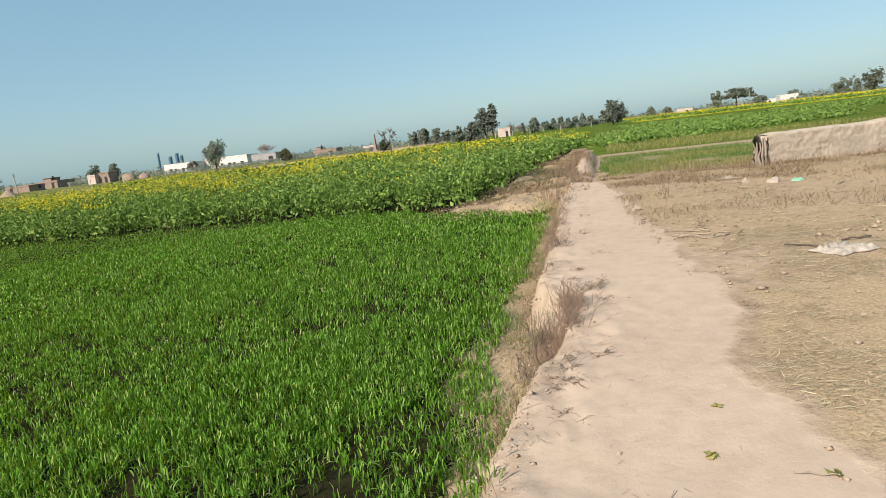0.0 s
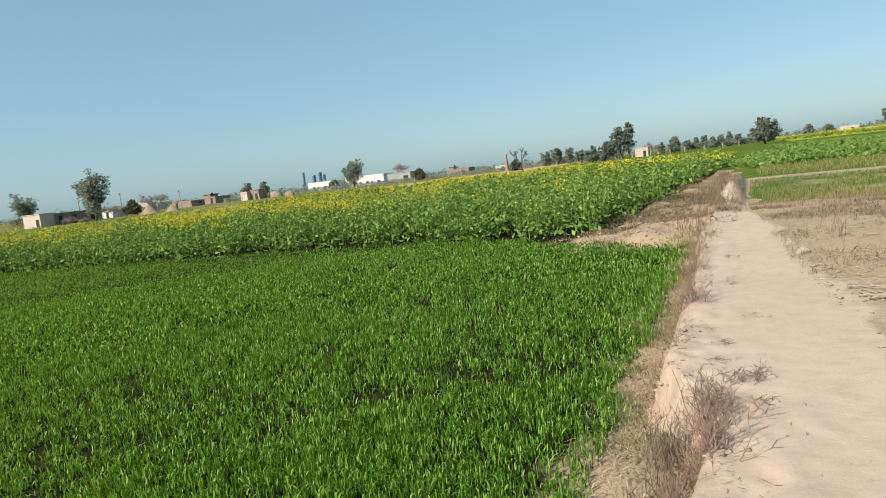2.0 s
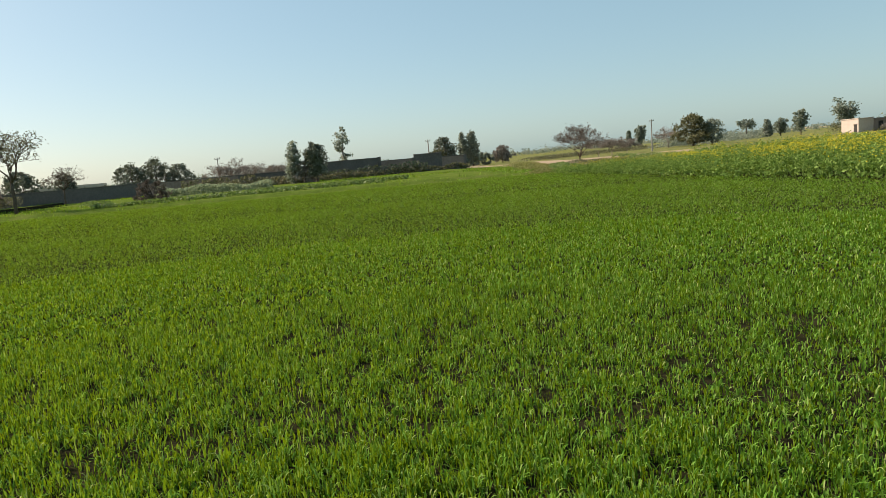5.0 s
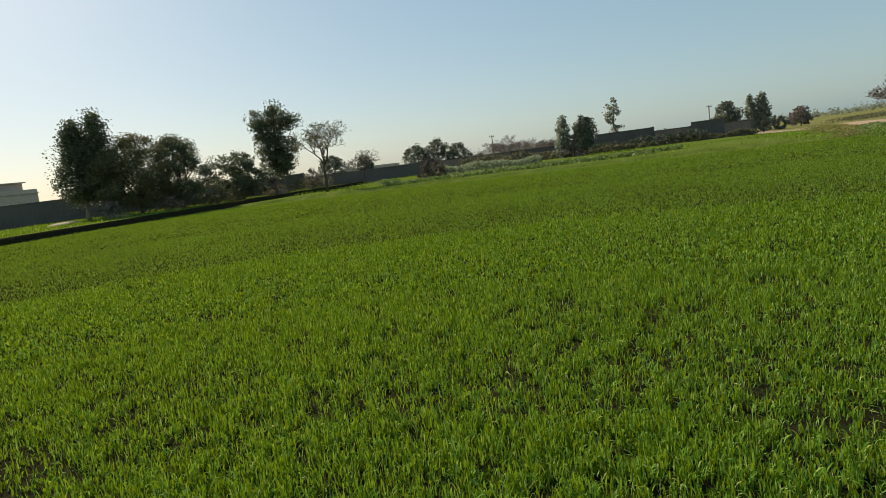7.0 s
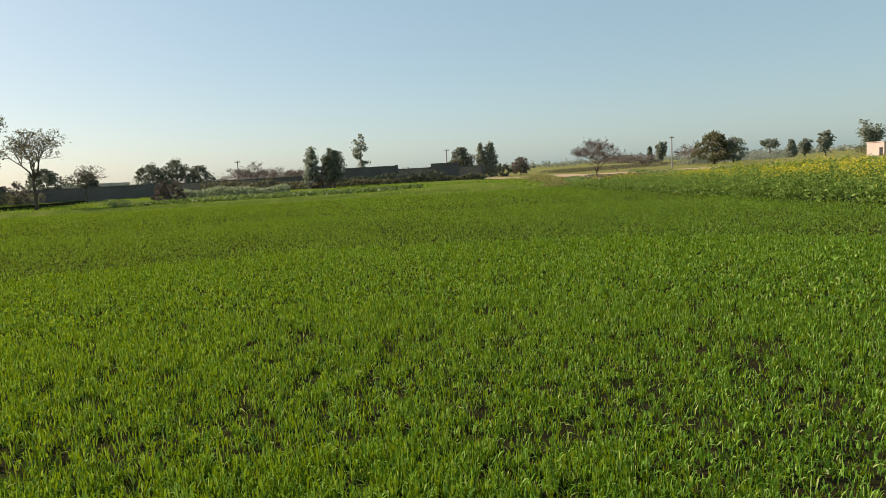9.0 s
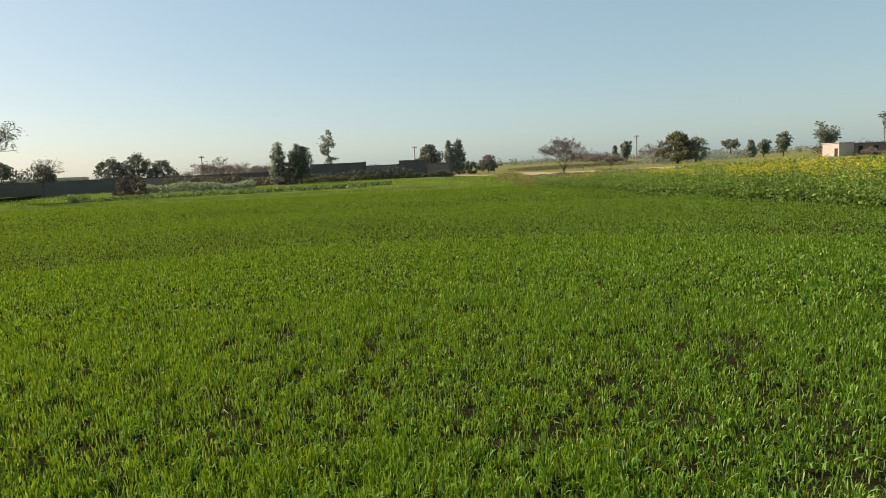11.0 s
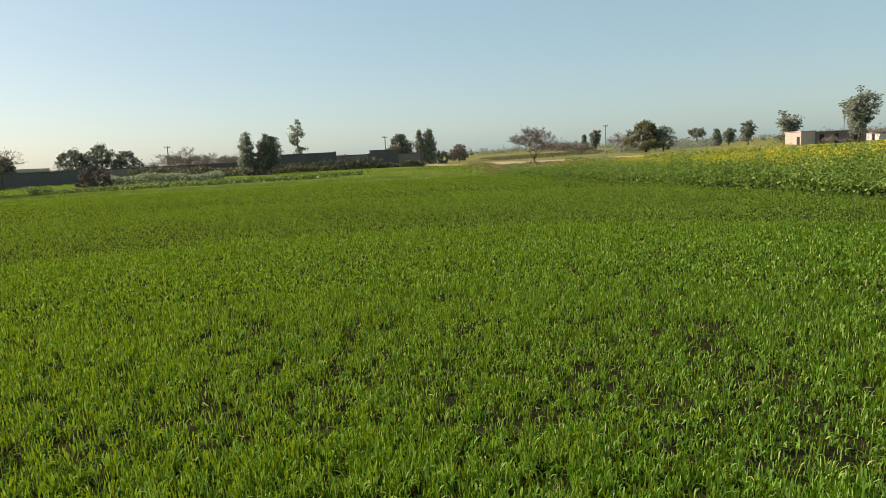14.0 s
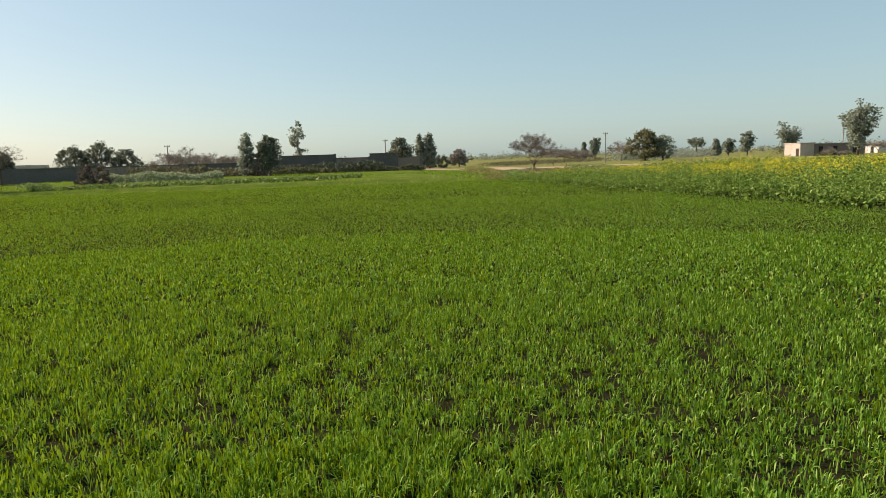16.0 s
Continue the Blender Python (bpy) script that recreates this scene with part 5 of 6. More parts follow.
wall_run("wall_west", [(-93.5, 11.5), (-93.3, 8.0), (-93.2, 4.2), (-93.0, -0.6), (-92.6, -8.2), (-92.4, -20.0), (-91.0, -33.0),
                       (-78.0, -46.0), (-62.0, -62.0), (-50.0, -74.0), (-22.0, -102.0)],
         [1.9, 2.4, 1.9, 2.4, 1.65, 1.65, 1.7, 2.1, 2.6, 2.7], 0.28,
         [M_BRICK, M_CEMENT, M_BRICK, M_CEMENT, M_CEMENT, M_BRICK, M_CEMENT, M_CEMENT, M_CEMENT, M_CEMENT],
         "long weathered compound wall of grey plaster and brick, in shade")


def house(name, x0, x1, y0, y1, h, mat, label, openings=(), parapet=0.3, roof=None, z=0.0, category="house", turn=0.0, upper=None):
    """A flat-roofed block: walls, roof slab with parapet, and openings on the south (S) and east (E) faces,
    each a near-black slab on the solid wall that stands for the shade inside.
    openings: (face, along, sill, width, height, kind)."""
    cx, cy = (x0 + x1) / 2, (y0 + y1) / 2
    top = holder(name, pose(cx, cy, z, 0, 0, turn), label, category)
    w, d = (x1 - x0) / 2, (y1 - y0) / 2
    bm = bmesh.new()
    box(bm, -w, w, -d, d, -0.3, h, 0.03, 0.02, int(abs(x0)))
    part("wall", bm, mat, top)
    bm = bmesh.new()
    box(bm, -w - 0.12, w + 0.12, -d - 0.12, d + 0.12, h + 0.004, h + 0.14, 0.02)
    part("roof_slab", bm, roof or mat, top)
    if parapet > 0:
        for n, dims in enumerate(((-w, w, -d, -d + 0.2), (-w, w, d - 0.2, d), (w - 0.2, w, -d + 0.204, d - 0.204), (-w, -w + 0.2, -d + 0.204, d - 0.204))):
            bm = bmesh.new()
            box(bm, *dims, h + 0.144, h + 0.144 + parapet, 0.02, 0.02, n)
            part("parapet", bm, mat, top)
    for face, s, sill, ow, oh, kind in openings:
        bm, fr = bmesh.new(), bmesh.new()
        if face == "S":
            box(bm, s - ow / 2, s + ow / 2, -d - 0.02, -d + 0.1, sill, sill + oh, 0.0)
            box(fr, s - ow / 2 - 0.12, s + ow / 2 + 0.12, -d - 0.09, -d - 0.023, sill + oh, sill + oh + 0.16, 0.01)
        else:
            box(bm, w - 0.1, w + 0.02, s - ow / 2, s + ow / 2, sill, sill + oh, 0.0)
            box(fr, w + 0.023, w + 0.09, s - ow / 2 - 0.12, s + ow / 2 + 0.12, sill + oh, sill + oh + 0.16, 0.01)
        ob = part(kind, bm, M_HOLE_SHADE, top, "near-black slab painted as the shade inside an opening")
        part("lintel", fr, mat, ob)
    if upper:
        ux0, ux1, uy0, uy1, uh = upper
        bm = bmesh.new()
        box(bm, ux0 - cx, ux1 - cx, uy0 - cy, uy1 - cy, h + 0.144, h + 0.144 + uh, 0.03, 0.02)
        up = part("upper_storey", bm, mat, top)
        bm = bmesh.new()
        box(bm, ux0 - cx - 0.35, ux1 - cx + 0.35, uy0 - cy - 0.35, uy1 - cy + 0.35, h + 0.148 + uh, h + 0.30 + uh, 0.02)
        part("roof_slab", bm, roof or mat, up)
        bm = bmesh.new()
        box(bm, ux1 - cx - 0.05, ux1 - cx + 0.02, uy0 - cy + 0.6, uy0 - cy + 1.5, h + 1.0, h + 2.0, 0.0)
        part("window", bm, M_HOLE_SHADE, up, "near-black slab painted as the shade inside an opening")
    return top


house("house", -69.0, -62.0, -92.0, -85.0, 4.0, M_PINK, "pinkish flat-roofed two-storey village house behind the wall",
      (("E", -1.8, 1.0, 1.0, 1.3, "window"), ("E", 2.0, 0.9, 1.0, 1.3, "window")), 0.5, None, 0.8, upper=(-68.0, -62.5, -91.0, -86.5, 1.5))
house("house", -131.0, -122.0, -64.0, -55.0, 2.3, M_PINK, "far pinkish house behind the compound wall", (("E", 0.0, 1.0, 1.0, 1.2, "window"),), 0.4)
house("shed", -122.4, -117.6, 87.0, 89.9, 2.45, M_PINK, "pale plastered end of a low farm shed", (("S", 1.6, 0.0, 0.9, 1.5, "doorway"),), 0.0)
house("shed", -122.6, -117.9, 90.0, 101.0, 2.25, M_BRICK, "long brown brick farm shed with a rough front",
      (("E", -4.0, 0.4, 0.9, 1.4, "window"), ("E", -1.0, 0.0, 1.0, 1.8, "doorway"), ("E", 3.2, 0.4, 0.9, 1.2, "window")), 0.0, M_GREY)
house("house", -133.0, -127.5, 112.0, 116.0, 1.9, M_WHITE, "low whitewashed hut among the trees", (("S", 1.0, 0.0, 0.9, 1.4, "doorway"),), 0.0)
house("house", -137.0, -133.5, 128.0, 131.0, 2.3, M_PINK, "small pale plastered hut", (("S", 0.6, 0.0, 0.8, 1.5, "doorway"),), 0.2)
house("house", -160.0, -152.0, 163.0, 169.0, 1.5, M_BRICK, "low brown brick village house", (("S", -2.0, 0.0, 1.0, 1.8, "doorway"), ("E", 1.0, 0.8, 1.0, 1.0, "window")), 0.3)
house("house", -170.0, -162.5, 186.0, 194.0, 1.9, M_BRICK, "brown brick village house with a stair head", (("S", 2.0, 0.0, 1.0, 1.9, "doorway"),), 0.4, upper=(-168.5, -165.5, 187.0, 191.0, 1.3))
house("house", -183.0, -175.0, 196.0, 204.0, 1.7, M_BRICK, "low brown brick house with a pale end", (("S", -1.0, 0.8, 1.2, 1.0, "window"),), 0.3)
house("house", -183.0, -177.5, 174.0, 178.0, 2.3, M_PINK, "small pale mud-plastered house", (("S", 1.0, 0.0, 0.9, 1.5, "doorway"),), 0.0)
house("hut", -138.6, -136.0, 170.5, 174.0, 2.3, M_PINK, "tall narrow pale mud-brick hut", (("E", 0.6, 0.0, 0.8, 1.7, "doorway"),), 0.3)
house("hut", -135.9, -132.6, 172.0, 176.0, 2.8, M_BRICK, "dark brown brick hut beside a pale one", (("S", 0.6, 0.0, 0.9, 1.8, "doorway"),), 0.2)
FACTORY = [("S", -8.0 + 2.9 * i + (i % 2) * 0.7, 0.5, 1.1 + 0.4 * (i % 2), 1.2, "archway") for i in range(6)]
house("factory_hall", -168.0, -153.0, 253.0, 262.0, 3.3, M_WHITE, "long whitewashed factory hall with dark arched openings",
      [o for o in FACTORY if abs(o[1]) < 6.5], 0.3, category="factory")
house("factory_hall", -152.6, -133.0, 260.0, 270.0, 3.8, M_WHITE, "second whitewashed factory hall with dark openings",
      [o for o in FACTORY if abs(o[1]) < 8], 0.4, category="factory")
house("shed", -123.0, -112.5, 244.0, 252.0, 3.6, M_GREY, "grey-brown industrial shed beside the factory", (("S", 3.0, 0.0, 2.0, 2.4, "doorway"),), 0.0, category="factory")
house("house", -103.0, -93.0, 260.0, 268.0, 2.6, M_BRICK, "far brown brick house with a porch", (("S", 2.5, 0.0, 2.0, 1.8, "doorway"),), 0.0, upper=(-102.0, -100.0, 261.0, 264.0, 0.9))
house("house", -84.0, -79.0, 268.0, 273.0, 1.7, M_PINK, "far low pale plastered house", (("S", 1.0, 0.0, 1.0, 1.5, "doorway"),), 0.2)
house("house", -19.6, -16.0, 198.0, 203.0, 2.5, M_PINK, "small pinkish house by a leafless tree", (("S", 0.8, 0.0, 0.8, 1.6, "doorway"),), 0.0)
house("house", 90.5, 97.5, 305.0, 312.0, 3.0, M_WHITE, "far whitewashed house past the yellow field", (("S", 1.0, 0.6, 1.4, 1.2, "window"),), 0.2)
house("house", 84.0, 89.0, 306.0, 312.0, 2.2, M_WHITE, "far low whitewashed house past the yellow field", (("S", 0.0, 0.6, 1.0, 1.0, "window"),), 0.0)
house("house", 50.0, 57.0, 315.0, 321.0, 2.4, M_PINK, "far pale house past the yellow field", (("S", 1.0, 0.0, 1.0, 1.5, "doorway"),), 0.0)


def silo_tower(x, y, h, r0, label):
    """A slim steel hopper on legs with a conical foot, a cap and a ladder."""
    top = holder("silo", pose(x, y, 0), label, "silo", "factory silos")
    bm = bmesh.new()
    tube(bm, [(0, 0, h * 0.30), (0, 0, h * 0.42), (0, 0, h * 0.94), (0, 0, h)], [r0 * 0.25, r0, r0, r0 * 0.3], 12)
    part("tank", bm, M_BLUE, top, "blue painted steel tank")
    for k in range(4):
        a = k * math.pi / 2 + 0.5
        bm = bmesh.new()
        tube(bm, [(math.cos(a) * r0, math.sin(a) * r0, 0), (math.cos(a) * r0 * 0.95, math.sin(a) * r0 * 0.95, h * 0.5)], [0.14, 0.14], 5)
        part("leg", bm, M_BLUE, top)
    bm = bmesh.new()
    tube(bm, [(r0 + 0.2, 0, 0), (r0 + 0.2, 0, h * 1.03)], [0.12, 0.12], 5)
    part("pipe", bm, M_BLUE, top)
    return top


silo_tower(-178.5, 266.0, 9.4, 0.4, "tall thin blue steel stack beside the factory")
silo_tower(-174.4, 268.5, 7.4, 0.75, "blue steel hopper on legs beside the factory")
silo_tower(-171.6, 269.5, 8.6, 0.75, "taller blue steel hopper on legs beside the factory")
silo_tower(-170.0, 270.5, 7.4, 0.6, "dark blue steel hopper beside the factory")

pillar = holder("brick_pillar", pose(-56.2, 191.9, 0), "tapered old brown brick pillar standing alone", "pillar")
bm = bmesh.new()
tube(bm, [(0, 0, -0.2), (0, 0, 1.0), (-0.1, 0, 5.1)], [0.7, 0.55, 0.3], 4)
part("shaft", bm, M_BRICK, pillar)
bm = bmesh.new()
box(bm, -0.8, 0.8, -0.8, 0.8, -0.2, 0.5, 0.05)
part("plinth", bm, M_BRICK, pillar)


def heap(x, y, w, h, mat, label, seed, category="mound", tent=False):
    """A rounded or tented heap with an uneven surface."""
    r = np.random.default_rng(seed)
    n, k = 18, 8
    vs, qs = [], []
    for i in range(k + 1):
        u = i / k
        for j in range(n):
            a = j * math.tau / n
            s = (1 - u) if tent else math.sqrt(max(0.0, 1 - u * u))
            s *= 1 + 0.22 * (wave(math.cos(a) * 2 + seed, math.sin(a) * 2 + u, 0.7, seed) - 0.5)
            vs.append((math.cos(a) * w / 2 * s, math.sin(a) * w / 2.6 * s, u * h + r.uniform(-0.03, 0.03) * h - 0.05))
    for i in range(k):
        for j in range(n):
            qs.append((i * n + j, i * n + (j + 1) % n, (i + 1) * n + (j + 1) % n, (i + 1) * n + j))
    me = mesh_of(category, np.array(vs), quads=np.array(qs), smooth=True)
    return thing(category, me, mat, label, category, at=pose(x, y, float(ground_z(x, y))))


heap(-116.5, 112.2, 5.0, 2.4, M_THATCH, "pale tent-shaped stack of thatch", 1, "haystack", True)
heap(-112.5, 115.0, 4.0, 1.6, M_THATCH, "low stack of dry stalks", 2, "haystack", True)
heap(-130.0, 177.0, 5.2, 2.2, M_THATCH, "rounded straw stack beside brick huts", 3, "haystack")
heap(-126.0, 179.0, 3.6, 1.6, M_BRICK, "dark heap beside a straw stack", 4)
heap(-48.4, -47.9, 3.0, 0.28, M_CLOD, "pale low mound of earth under the trees", 5, "mound")
heap(-44.9, -51.5, 3.4, 0.3, M_CLOD, "pale low mound of rubble by the wall", 6, "mound")
heap(-66.5, -42.6, 2.8, 0.7, M_BRICK, "brown rubble heap by the field edge", 7, "mound")


def pole(x, y, h, label, arms=1, rad=0.11, lean=0.0):
    top = holder("utility_pole", pose(x, y, float(ground_z(x, y)), 0, lean, 0), label, "pole")
    bm = bmesh.new()
    tube(bm, [(0, 0, -0.2), (0, 0, h * 0.5), (0, 0, h)], [rad * 1.25, rad, rad * 0.8], 7)
    part("shaft", bm, M_POLE, top)
    for i in range(arms):
        bm = bmesh.new()
        z = h - 0.25 - 0.5 * i
        box(bm, -0.05, 0.05, -0.42, 0.42, z - 0.05, z + 0.05, 0.01)
        arm = part("crossarm", bm, M_POLE, top)
        for s in (-0.36, 0.36):
            bm = bmesh.new()
            tube(bm, [(0, s, z + 0.05), (0, s, z + 0.24)], [0.05, 0.04], 6)
            part("insulator", bm, M_POST, arm)
    return top


pole(-109.9, 7.1, 4.9, "thin concrete power pole behind the wall", 1, 0.10)
pole(-112.1, 45.9, 5.4, "thin concrete power pole by the dirt track", 1, 0.11, 1.0)
pole(-106.0, -26.5, 4.8, "thin pole with a short crossarm behind the wall", 1, 0.09)
pole(-138.3, 144.5, 5.2, "power pole at the edge of the village", 2, 0.14, -3.0)
pole(-133.0, 108.0, 5.4, "power pole behind the sheds", 1, 0.12)
pole(-147.0, 132.0, 6.0, "power pole among the village huts", 1, 0.13)

post = holder("fence_post", pose(0, 0, 0), "pale square concrete fence post along the dirt track", "post", "fence posts")
bm = bmesh.new()
box(bm, -0.09, 0.09, -0.09, 0.09, -0.2, 1.35, 0.02, 0.01, 3)
part("shaft", bm, M_POST, post)
bm = bmesh.new()
tube(bm, [(0, 0, 1.35), (0, 0, 1.47)], [0.085, 0.04], 4)
part("cap", bm, M_POST, post)
line = [(-128.0, 150.0), (-98.0, 172.0), (-52.0, 195.0), (-6.0, 199.0), (12.0, 205.0)]
spots, rp = [], random.Random(5)
for a, b in zip(line, line[1:]):
    run = math.hypot(b[0] - a[0], b[1] - a[1])
    n = int(run / 4.6)
    for i in range(n):
        if rp.random() < 0.8:
            u = (i + rp.uniform(-0.15, 0.15)) / n
            spots.append((a[0] + (b[0] - a[0]) * u, a[1] + (b[1] - a[1]) * u))
post.matrix_world = pose(*spots[0], 0, rp.uniform(-3, 3), rp.uniform(-4, 4), 10)
for sx, sy in spots[1:]:
    copy_thing(post, pose(sx, sy, 0, rp.uniform(-3, 3), rp.uniform(-4, 4), rp.uniform(0, 40)))

# ---------------------------------------------------------------- yard wall, litter and dry shrubs
def mud_wall():
    """Low mud-plastered wall across the yard with a ragged broken end."""
    a, b = Vector((4.42, 16.41)), Vector((13.2, 21.7))
    run = (b - a).length
    top = holder("wall_yard", pose(a.x, a.y, 0.32, 0, 0, math.degrees(math.atan2(b.y - a.y, b.x - a.x))),
                 "low pale mud-plastered yard wall with a broken end", "wall", kind="structure")
    n, k = 230, 24
    vs, qs = [], []
    ring = 2 * k + 4
    for i in range(n + 1):
        s = run * i / n
        h = 0.72 + 0.05 * (float(wave(s, 0, 1.6, 71)) - 0.5) + 0.03 * (float(wave(s, 4, 0.4, 72)) - 0.5)
        prof = [(-0.20 - 0.05 * (1 - u / k), -0.35 + (h + 0.35) * u / k) for u in range(k + 1)]
        prof += [(-0.10, h + 0.03), (0.10, h + 0.03)]
        prof += [(0.20 + 0.05 * (1 - u / k), -0.35 + (h + 0.35) * u / k) for u in range(k, -1, -1)]
        for c, (dy, z) in enumerate(prof):
            row = math.floor(z / 0.115)
            joint = (z / 0.115 - row < 0.28) or ((s + 0.13 * (row % 2)) % 0.27 < 0.035)
            worn = float(wave(s, z, 0.8, 76))
            rough = (-1 if dy > 0 else 1) * 0.016 * joint * (worn > 0.35) + 0.03 * (float(wave(s, z + c * 0.01, 0.35, 73)) - 0.5) + 0.02 * (float(wave(s * 1.0, z * 3, 0.12, 74)) - 0.5)
            vs.append((s + (0.10 * (float(wave(z, c, 0.2, 75)) - 0.5) if i == 0 else 0), dy + rough, z))
    m = len(prof)
    for i in range(n):
        for c in range(m - 1):
            qs.append((i * m + c, (i + 1) * m + c, (i + 1) * m + c + 1, i * m + c + 1))
    me = mesh_of("body", np.array(vs), quads=np.array(qs))
    bm = bmesh.new()
    bm.from_mesh(me)
    bmesh.ops.holes_fill(bm, edges=[e for e in bm.edges if e.is_boundary], sides=0)
    part("body", bm, M_MUD, top)
    # ragged upright sticks and crumbling edge at the open end
    r = random.Random(4)
    for i in range(7):
        bm = bmesh.new()
        x, y = r.uniform(-0.06, 0.03), r.uniform(-0.22, 0.2)
        tube(bm, wander((x, y, -0.1), (x + r.uniform(-0.06, 0.05), y, r.uniform(0.45, 0.78)), 4, 0.04, r), [0.028, 0.025, 0.028, 0.02, 0.012], 6)
        part("stake", bm, M_TWIG, top, "weathered stake at the broken end")
    return top


mud_wall()
tufts("wall_foot_grass", 3.6, 13.0, 14.8, 21.2, 420, 321, 0.08, 0.26, 0.006, M_DRY, "withered orange-brown grass at the foot of the yard wall",
      lambda x, y: np.exp(-((((y - 16.25) - (x - 4.15) * 0.602) * 0.857 + 0.36) / 0.13) ** 2), 0.4)


def twig_shrub(x, y, h, w, n, label, seed, lean=(0.0, 0.0), leafy=0, mat=None):
    """A dead shrub: crooked thin stems from one root, forking, some fallen over."""
    r = random.Random(seed)
    z = float(ground_z(x, y))
    top = holder("dry_shrub", pose(x, y, z), label, "shrub", "dry shrubs on the bank")
    bm = bmesh.new()
    for i in range(n):
        a, q = r.uniform(0, math.tau), r.uniform(0.1, 1.0)
        p0 = Vector((r.gauss(0, w * 0.2), r.gauss(0, w * 0.24), -0.03))
        p0.z = float(ground_z(x + p0.x, y + p0.y)) - z - 0.01
        tip = p0 + Vector((math.cos(a) * w * 0.3 * q + lean[0] * h, math.sin(a) * w * 0.3 * q + lean[1] * h, h * r.uniform(0.3, 1.0)))
        k = wander(p0, tip, 4, 0.035, r)
        t = r.uniform(0.0014, 0.003)
        tube(bm, k, [t * 1.2, t, t, t * 0.8, t * 0.5], 3)
        for _ in range(3):
            s = k[r.randint(1, 3)]
            e = s + Vector((r.uniform(-0.07, 0.07), r.uniform(-0.07, 0.07), r.uniform(0.0, min(0.08, h * 0.6))))
            tube(bm, [s, s.lerp(e, 0.5) + Vector((0, 0, 0.01)), e], [t * 0.8, t * 0.6, t * 0.4], 3)
    tagged(part("stemwork", bm, mat or M_BRUSH, top), kind="stuff")
    if leafy:
        rr = np.random.default_rng(seed)
        c = rr.normal(size=(leafy, 3)) * np.array([w * 0.2, w * 0.2, 0.05]) + np.array([w * 0.12, w * 0.05, 0.10])
        part("leaves", mesh_of("leaves", *leaves(c, rr.uniform(0.008, 0.018, leafy), 1.6, 0.0, seed)), M_FADED, top, "few small green leaves")
    return top


twig_shrub(-0.17, 4.78, 0.30, 0.42, 190, "brown dead shrub hanging on the bank, few green leaves", 1, (0.1, 0.0), 110)
twig_shrub(-0.10, 5.15, 0.24, 0.36, 110, "matted brown dead stems beside a dead shrub", 18)
twig_shrub(-0.36, 4.95, 0.50, 0.22, 16, "tall thin dead stalks above a dead shrub", 19, (0.1, 0.0), 0, M_DEAD)
twig_shrub(-0.30, 5.30, 0.36, 0.40, 80, "grey-brown dead stems on the bank", 2, (0.0, 0.0), 0, M_DEAD)
twig_shrub(-0.42, 4.6, 0.30, 0.28, 26, "thin dead stems at the foot of the bank", 3, (0.0, 0.0), 0, M_DEAD)
twig_shrub(-0.30, 7.9, 0.26, 0.50, 70, "grey-brown dead shrub on the bank", 4)
twig_shrub(-0.40, 6.7, 0.24, 0.35, 36, "thin dead stems on the bank", 5)
twig_shrub(-0.28, 9.6, 0.30, 0.45, 60, "brown dead shrub farther along the bank", 6)
twig_shrub(-0.30, 11.2, 0.34, 0.55, 60, "brown dead shrub farther along the bank", 7)
twig_shrub(-0.25, 12.8, 0.32, 0.60, 60, "tall dead stems on the bank", 8)
twig_shrub(-0.25, 14.4, 0.34, 0.70, 50, "tall dead stems near the end of the yard", 9)
twig_shrub(0.0, 16.4, 0.38, 0.8, 60, "tall dead stems where the bank narrows", 10)
twig_shrub(0.2, 18.2, 0.36, 0.8, 50, "tall dead stems where the bank narrows", 11)
twig_shrub(0.12, 5.7, 0.10, 0.30, 24, "low grey twigs lying on the lane's edge", 12, (0.6, 0.2), 0, M_DEAD)
twig_shrub(-0.16, 3.55, 0.04, 0.22, 16, "low dry tuft flattened on the lane's edge", 13, (0.8, 0.3), 0, M_DEAD)
twig_shrub(-0.12, 3.9, 0.06, 0.24, 20, "low dry tuft on the lane's edge", 14, (0.8, 0.3), 0, M_DEAD)
for i, (tx, ty) in enumerate(((0.20, 5.35), (0.06, 4.05), (0.02, 6.5), (0.28, 7.3), (0.10, 8.7), (-0.12, 3.2), (0.16, 10.3), (-0.02, 6.05))):
    twig_shrub(tx, ty, 0.02, 0.20, 8, "flattened dry stems on the shoulder of the lane", 30 + i, (1.5, 0.6), 0, M_DEAD)
twig_shrub(1.55, 11.6, 0.5, 0.18, 12, "single dry upright stalk in the yard", 15)
twig_shrub(1.55, 8.4, 0.22, 0.15, 8, "short dry stalk beside fallen sticks", 16)


def stick(x, y, length, turn, thick, label, seed, group="", rise=0.015, mat=None):
    r = random.Random(seed)
    bm = bmesh.new()
    n = 6
    pts = [Vector(((i / n - 0.5) * length, r.uniform(-0.03, 0.03) * length, thick + r.uniform(0, rise))) for i in range(n + 1)]
    tube(bm, pts, [thick * r.uniform(0.7, 1.15) for _ in pts], 6)
    me = bpy.data.meshes.new("stick")
    bm.to_mesh(me)
    bm.free()
    return thing("stick", me, mat or M_WOOD, label, "stick", group=group, at=pose(x, y, float(ground_z(x, y)), 0, 0, turn))


rs = random.Random(9)
for i in range(26):
    stick(1.42 + rs.uniform(-0.22, 0.40), 8.05 + rs.uniform(-0.45, 0.4), rs.uniform(0.08, 0.28), rs.uniform(-75, 75), rs.uniform(0.005, 0.013),
          "pale dry stick in a loose pile beside the lane", i, "pile of dry sticks")
for i in range(9):
    stick(rs.uniform(1.2, 4.5), rs.uniform(11.5, 14.5), rs.uniform(0.10, 0.3), rs.uniform(-70, 70), rs.uniform(0.008, 0.018),
          "pale dry stick lying in the yard", 20 + i)
stick(3.05, 13.6, 0.45, 8, 0.02, "short pale broken branch lying in the yard", 41)
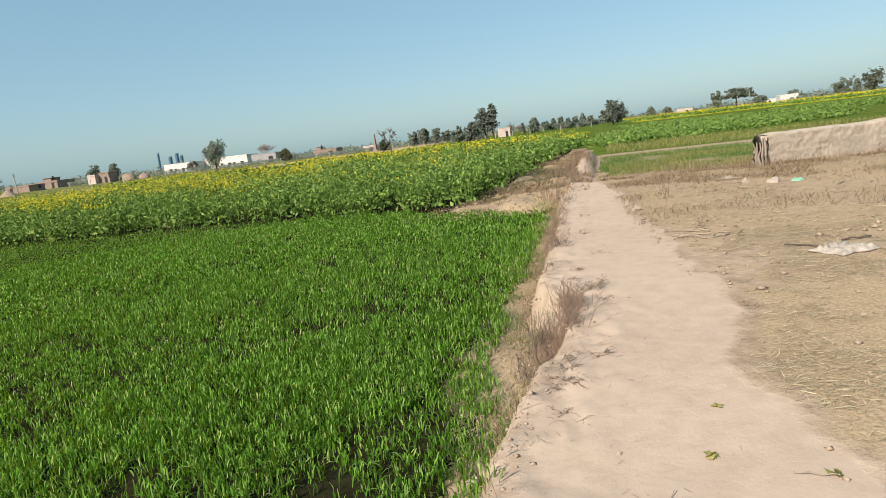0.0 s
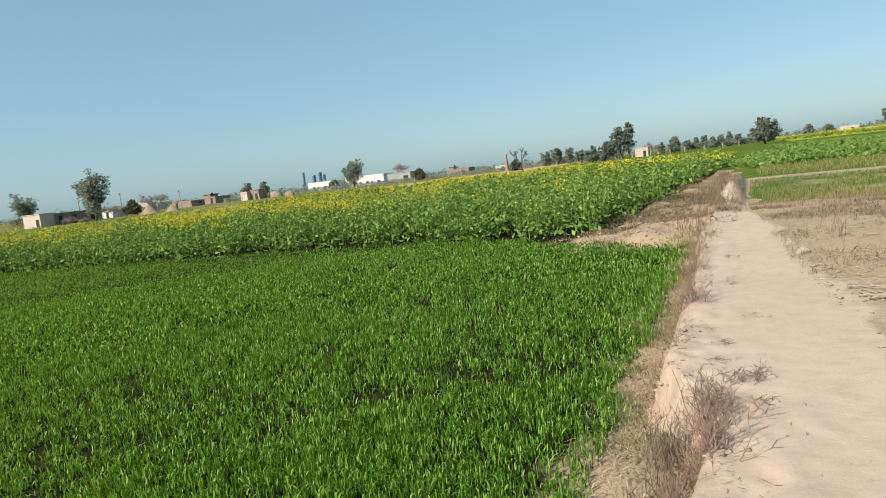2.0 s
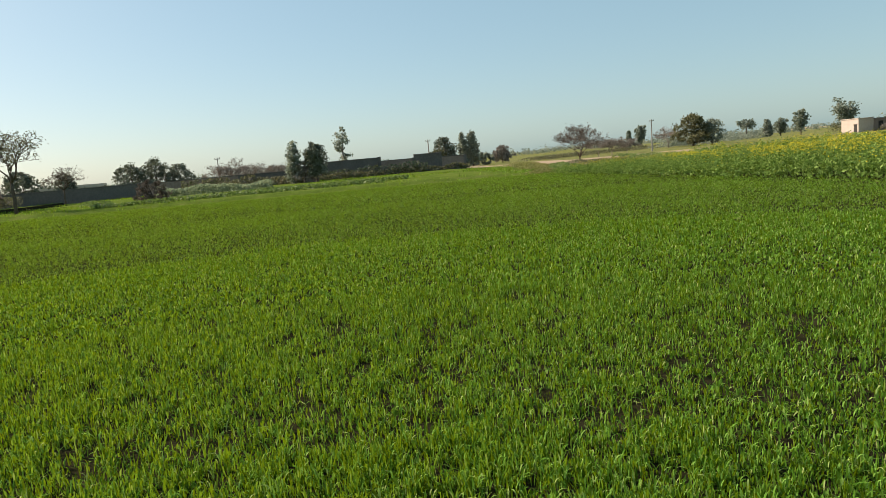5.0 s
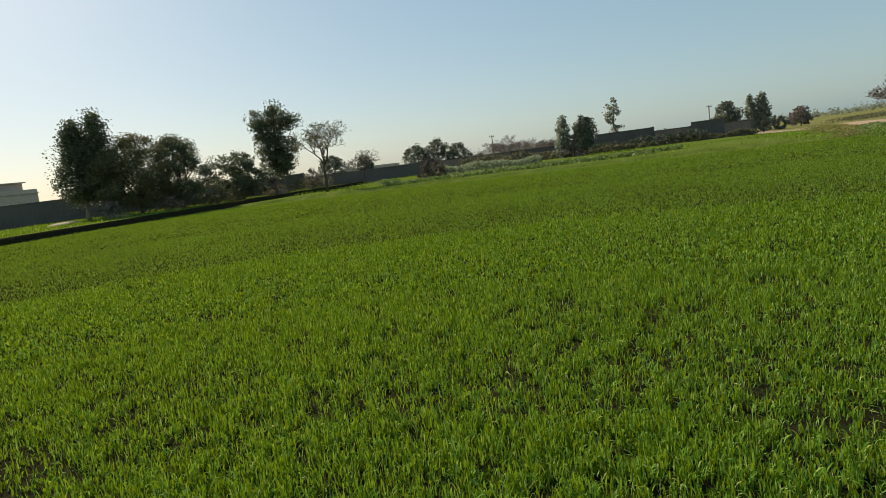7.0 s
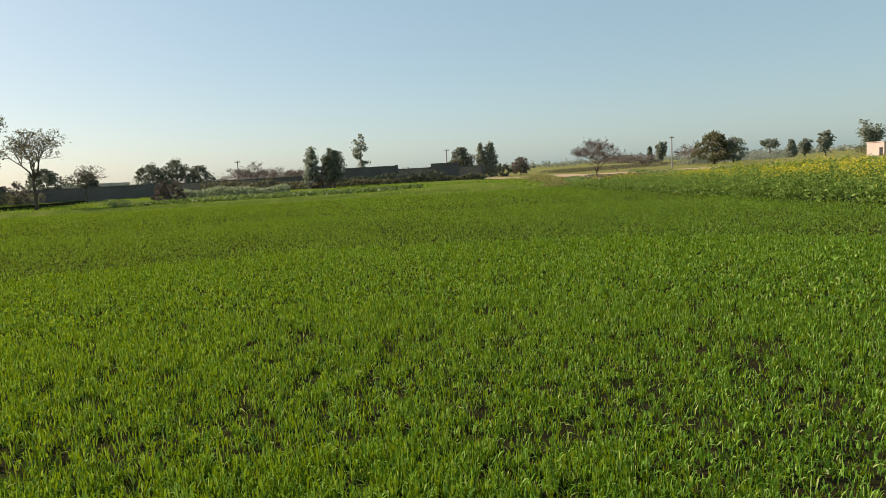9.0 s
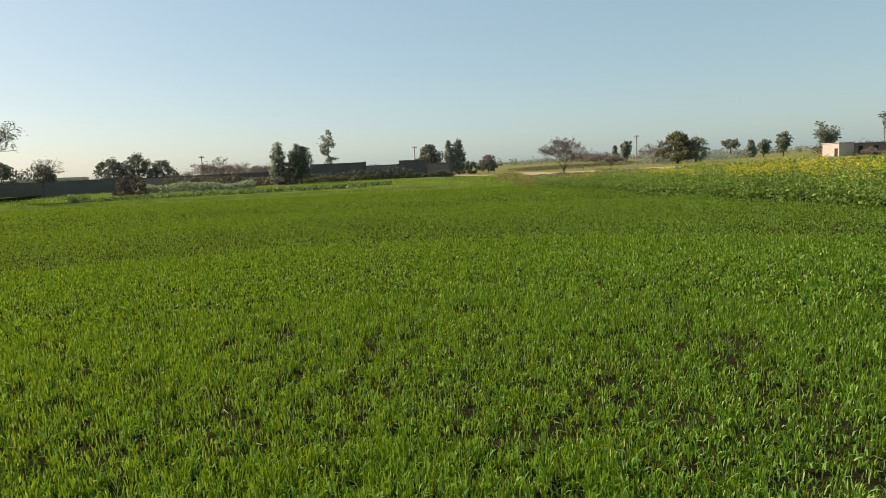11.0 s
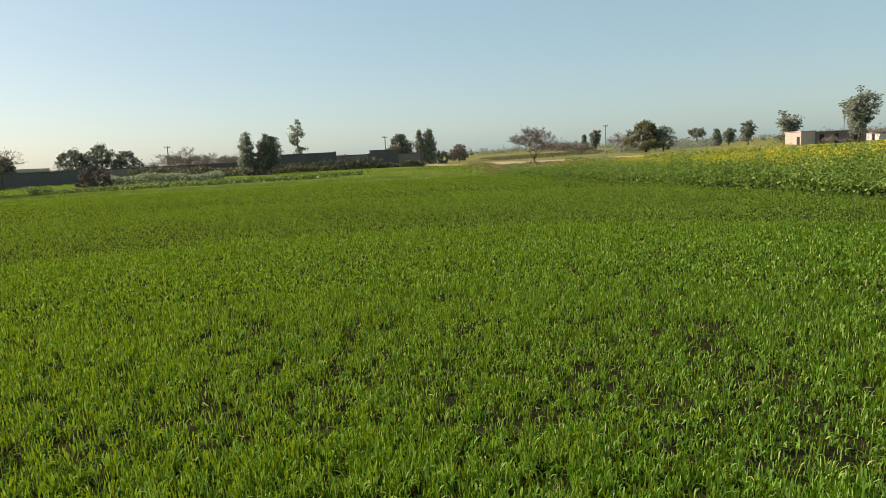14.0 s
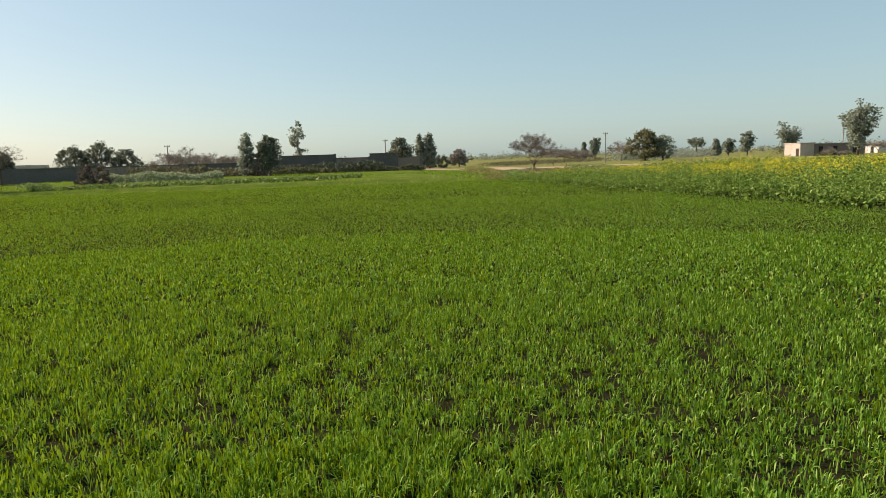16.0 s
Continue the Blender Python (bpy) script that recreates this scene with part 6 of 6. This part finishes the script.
stick(0.85, 2.55, 0.16, -10, 0.003, "thin straw lying on the lane", 43)


def lump(name, x, y, w, h, mat, label, category, seed, flat=0.0, group=""):
    """A stone or clod: a dented ball, flattened underneath."""
    bm = bmesh.new()
    bmesh.ops.create_icosphere(bm, subdivisions=2, radius=1.0)
    r = Vector((seed * 1.7, seed * 0.9, seed * 2.3))
    for v in bm.verts:
        k = 1 + 0.45 * noise.noise(v.co * 1.6 + r) + 0.2 * noise.noise(v.co * 4.0 + r)
        v.co = Vector((v.co.x * w / 2 * k, v.co.y * w / 2.4 * k, max(-0.2, v.co.z) * h * k))
    me = bpy.data.meshes.new(name)
    bm.to_mesh(me)
    bm.free()
    return thing(name, me, mat, label, category, group=group, at=pose(x, y, float(ground_z(x, y)) + 0.002, 0, 0, seed * 47))


lump("stone", 1.0, 10.4, 0.17, 0.07, M_STONE, "pale rounded stone beside the lane", "stone", 1)
lump("stone", -0.62, 3.15, 0.10, 0.06, M_STONE, "pale clod at the edge of the wheat", "stone", 2)
lump("stone", 0.12, 2.75, 0.025, 0.012, M_STONE, "small white stone on the lane", "stone", 3)
lump("stone", 3.6, 12.6, 0.26, 0.10, M_STONE, "pale stone in the yard", "stone", 4)
lump("stone", 3.2, 12.9, 0.18, 0.08, M_STONE, "pale stone in the yard", "stone", 5)
for i in range(16):
    lx = rs.uniform(-0.15, 5.5) if i % 3 else rs.uniform(-0.2, 0.9)
    ly = rs.uniform(2.0, 13.0)
    s = rs.uniform(0.012, 0.032) * (1.6 if lx > 1.2 else 1.0)
    lump("clod", lx, ly, s, s * 0.32, M_CLOD, "small dry clod of earth on the trodden ground", "clod", 10 + i, group="clods in the yard and lane")


def rag(x, y, w, d, h, mat, label, seed, category, name):
    """Crumpled sacking or film: a sheet in folds with a hem that lies on the ground."""
    n = 26
    vs, qs = [], []
    for j in range(n + 1):
        for i in range(n + 1):
            u, v = i / n - 0.5, j / n - 0.5
            edge = 1 - max(abs(u), abs(v)) * 2
            fold = abs(math.sin(u * 13 + 3 * math.sin(v * 7 + seed)) * math.cos(v * 9 + seed)) * 0.6 + float(wave(u * 6, v * 6, 1.0, seed)) * 0.6
            out = 1 + 0.35 * (float(wave(u * 5 + 9, v * 5, 1.2, seed + 3)) - 0.5)
            vs.append((u * w * out, v * d * out, 0.006 + h * fold * min(1.0, edge * 3.5)))
    for j in range(n):
        for i in range(n):
            a = j * (n + 1) + i
            qs.append((a, a + 1, a + n + 2, a + n + 1))
    me = mesh_of(name, np.array(vs), quads=np.array(qs), smooth=True)
    ob = thing(name, me, mat, label, category, at=pose(x, y, float(ground_z(x, y)) + 0.004, 0, 0, seed * 31))
    sol = ob.modifiers.new("thickness", "SOLIDIFY")
    sol.thickness = 0.006
    return ob


rag(2.42, 6.45, 0.46, 0.36, 0.06, M_RAG, "crumpled dirty white sack lying on dry ground", 1, "sack", "sack")
rag(3.95, 12.5, 0.24, 0.18, 0.05, M_GREEN_BAG, "crumpled green plastic bag near the wall", 2, "bag", "plastic_bag")
rag(3.1, 13.9, 0.34, 0.2, 0.05, M_RAG, "scrap of pale plastic in the yard", 3, "litter", "plastic_scrap")
for i, (sx, sy) in enumerate(((2.7, 6.9), (2.15, 6.75))):
    stick(sx, sy, 0.3, 14 - 50 * i, 0.010, "dark stick beside a crumpled sack", 50 + 2 * i, mat=M_BARK)


def dead_leaf(x, y, seed, size, label):
    r = np.random.default_rng(seed)
    v, t = leaves(r.normal(0, size * 0.35, (7, 3)) * np.array([1, 1, 0.25]) + np.array([0, 0, size * 0.3]), size, 1.6, 0.0, seed, 0.4)
    v[:, 2] = np.maximum(v[:, 2], 0.002)
    return thing("dead_leaf", mesh_of("dead_leaf", v, t), M_FADED, label, "leaf", at=pose(x, y, float(ground_z(x, y)) + 0.003))


dead_leaf(0.50, 2.70, 1, 0.032, "crumpled olive-brown leaf lying on the lane")
dead_leaf(0.93, 2.55, 2, 0.028, "small crumpled leaf at the edge of the straw")
dead_leaf(0.62, 3.2, 3, 0.02, "tiny dry leaf on the lane")
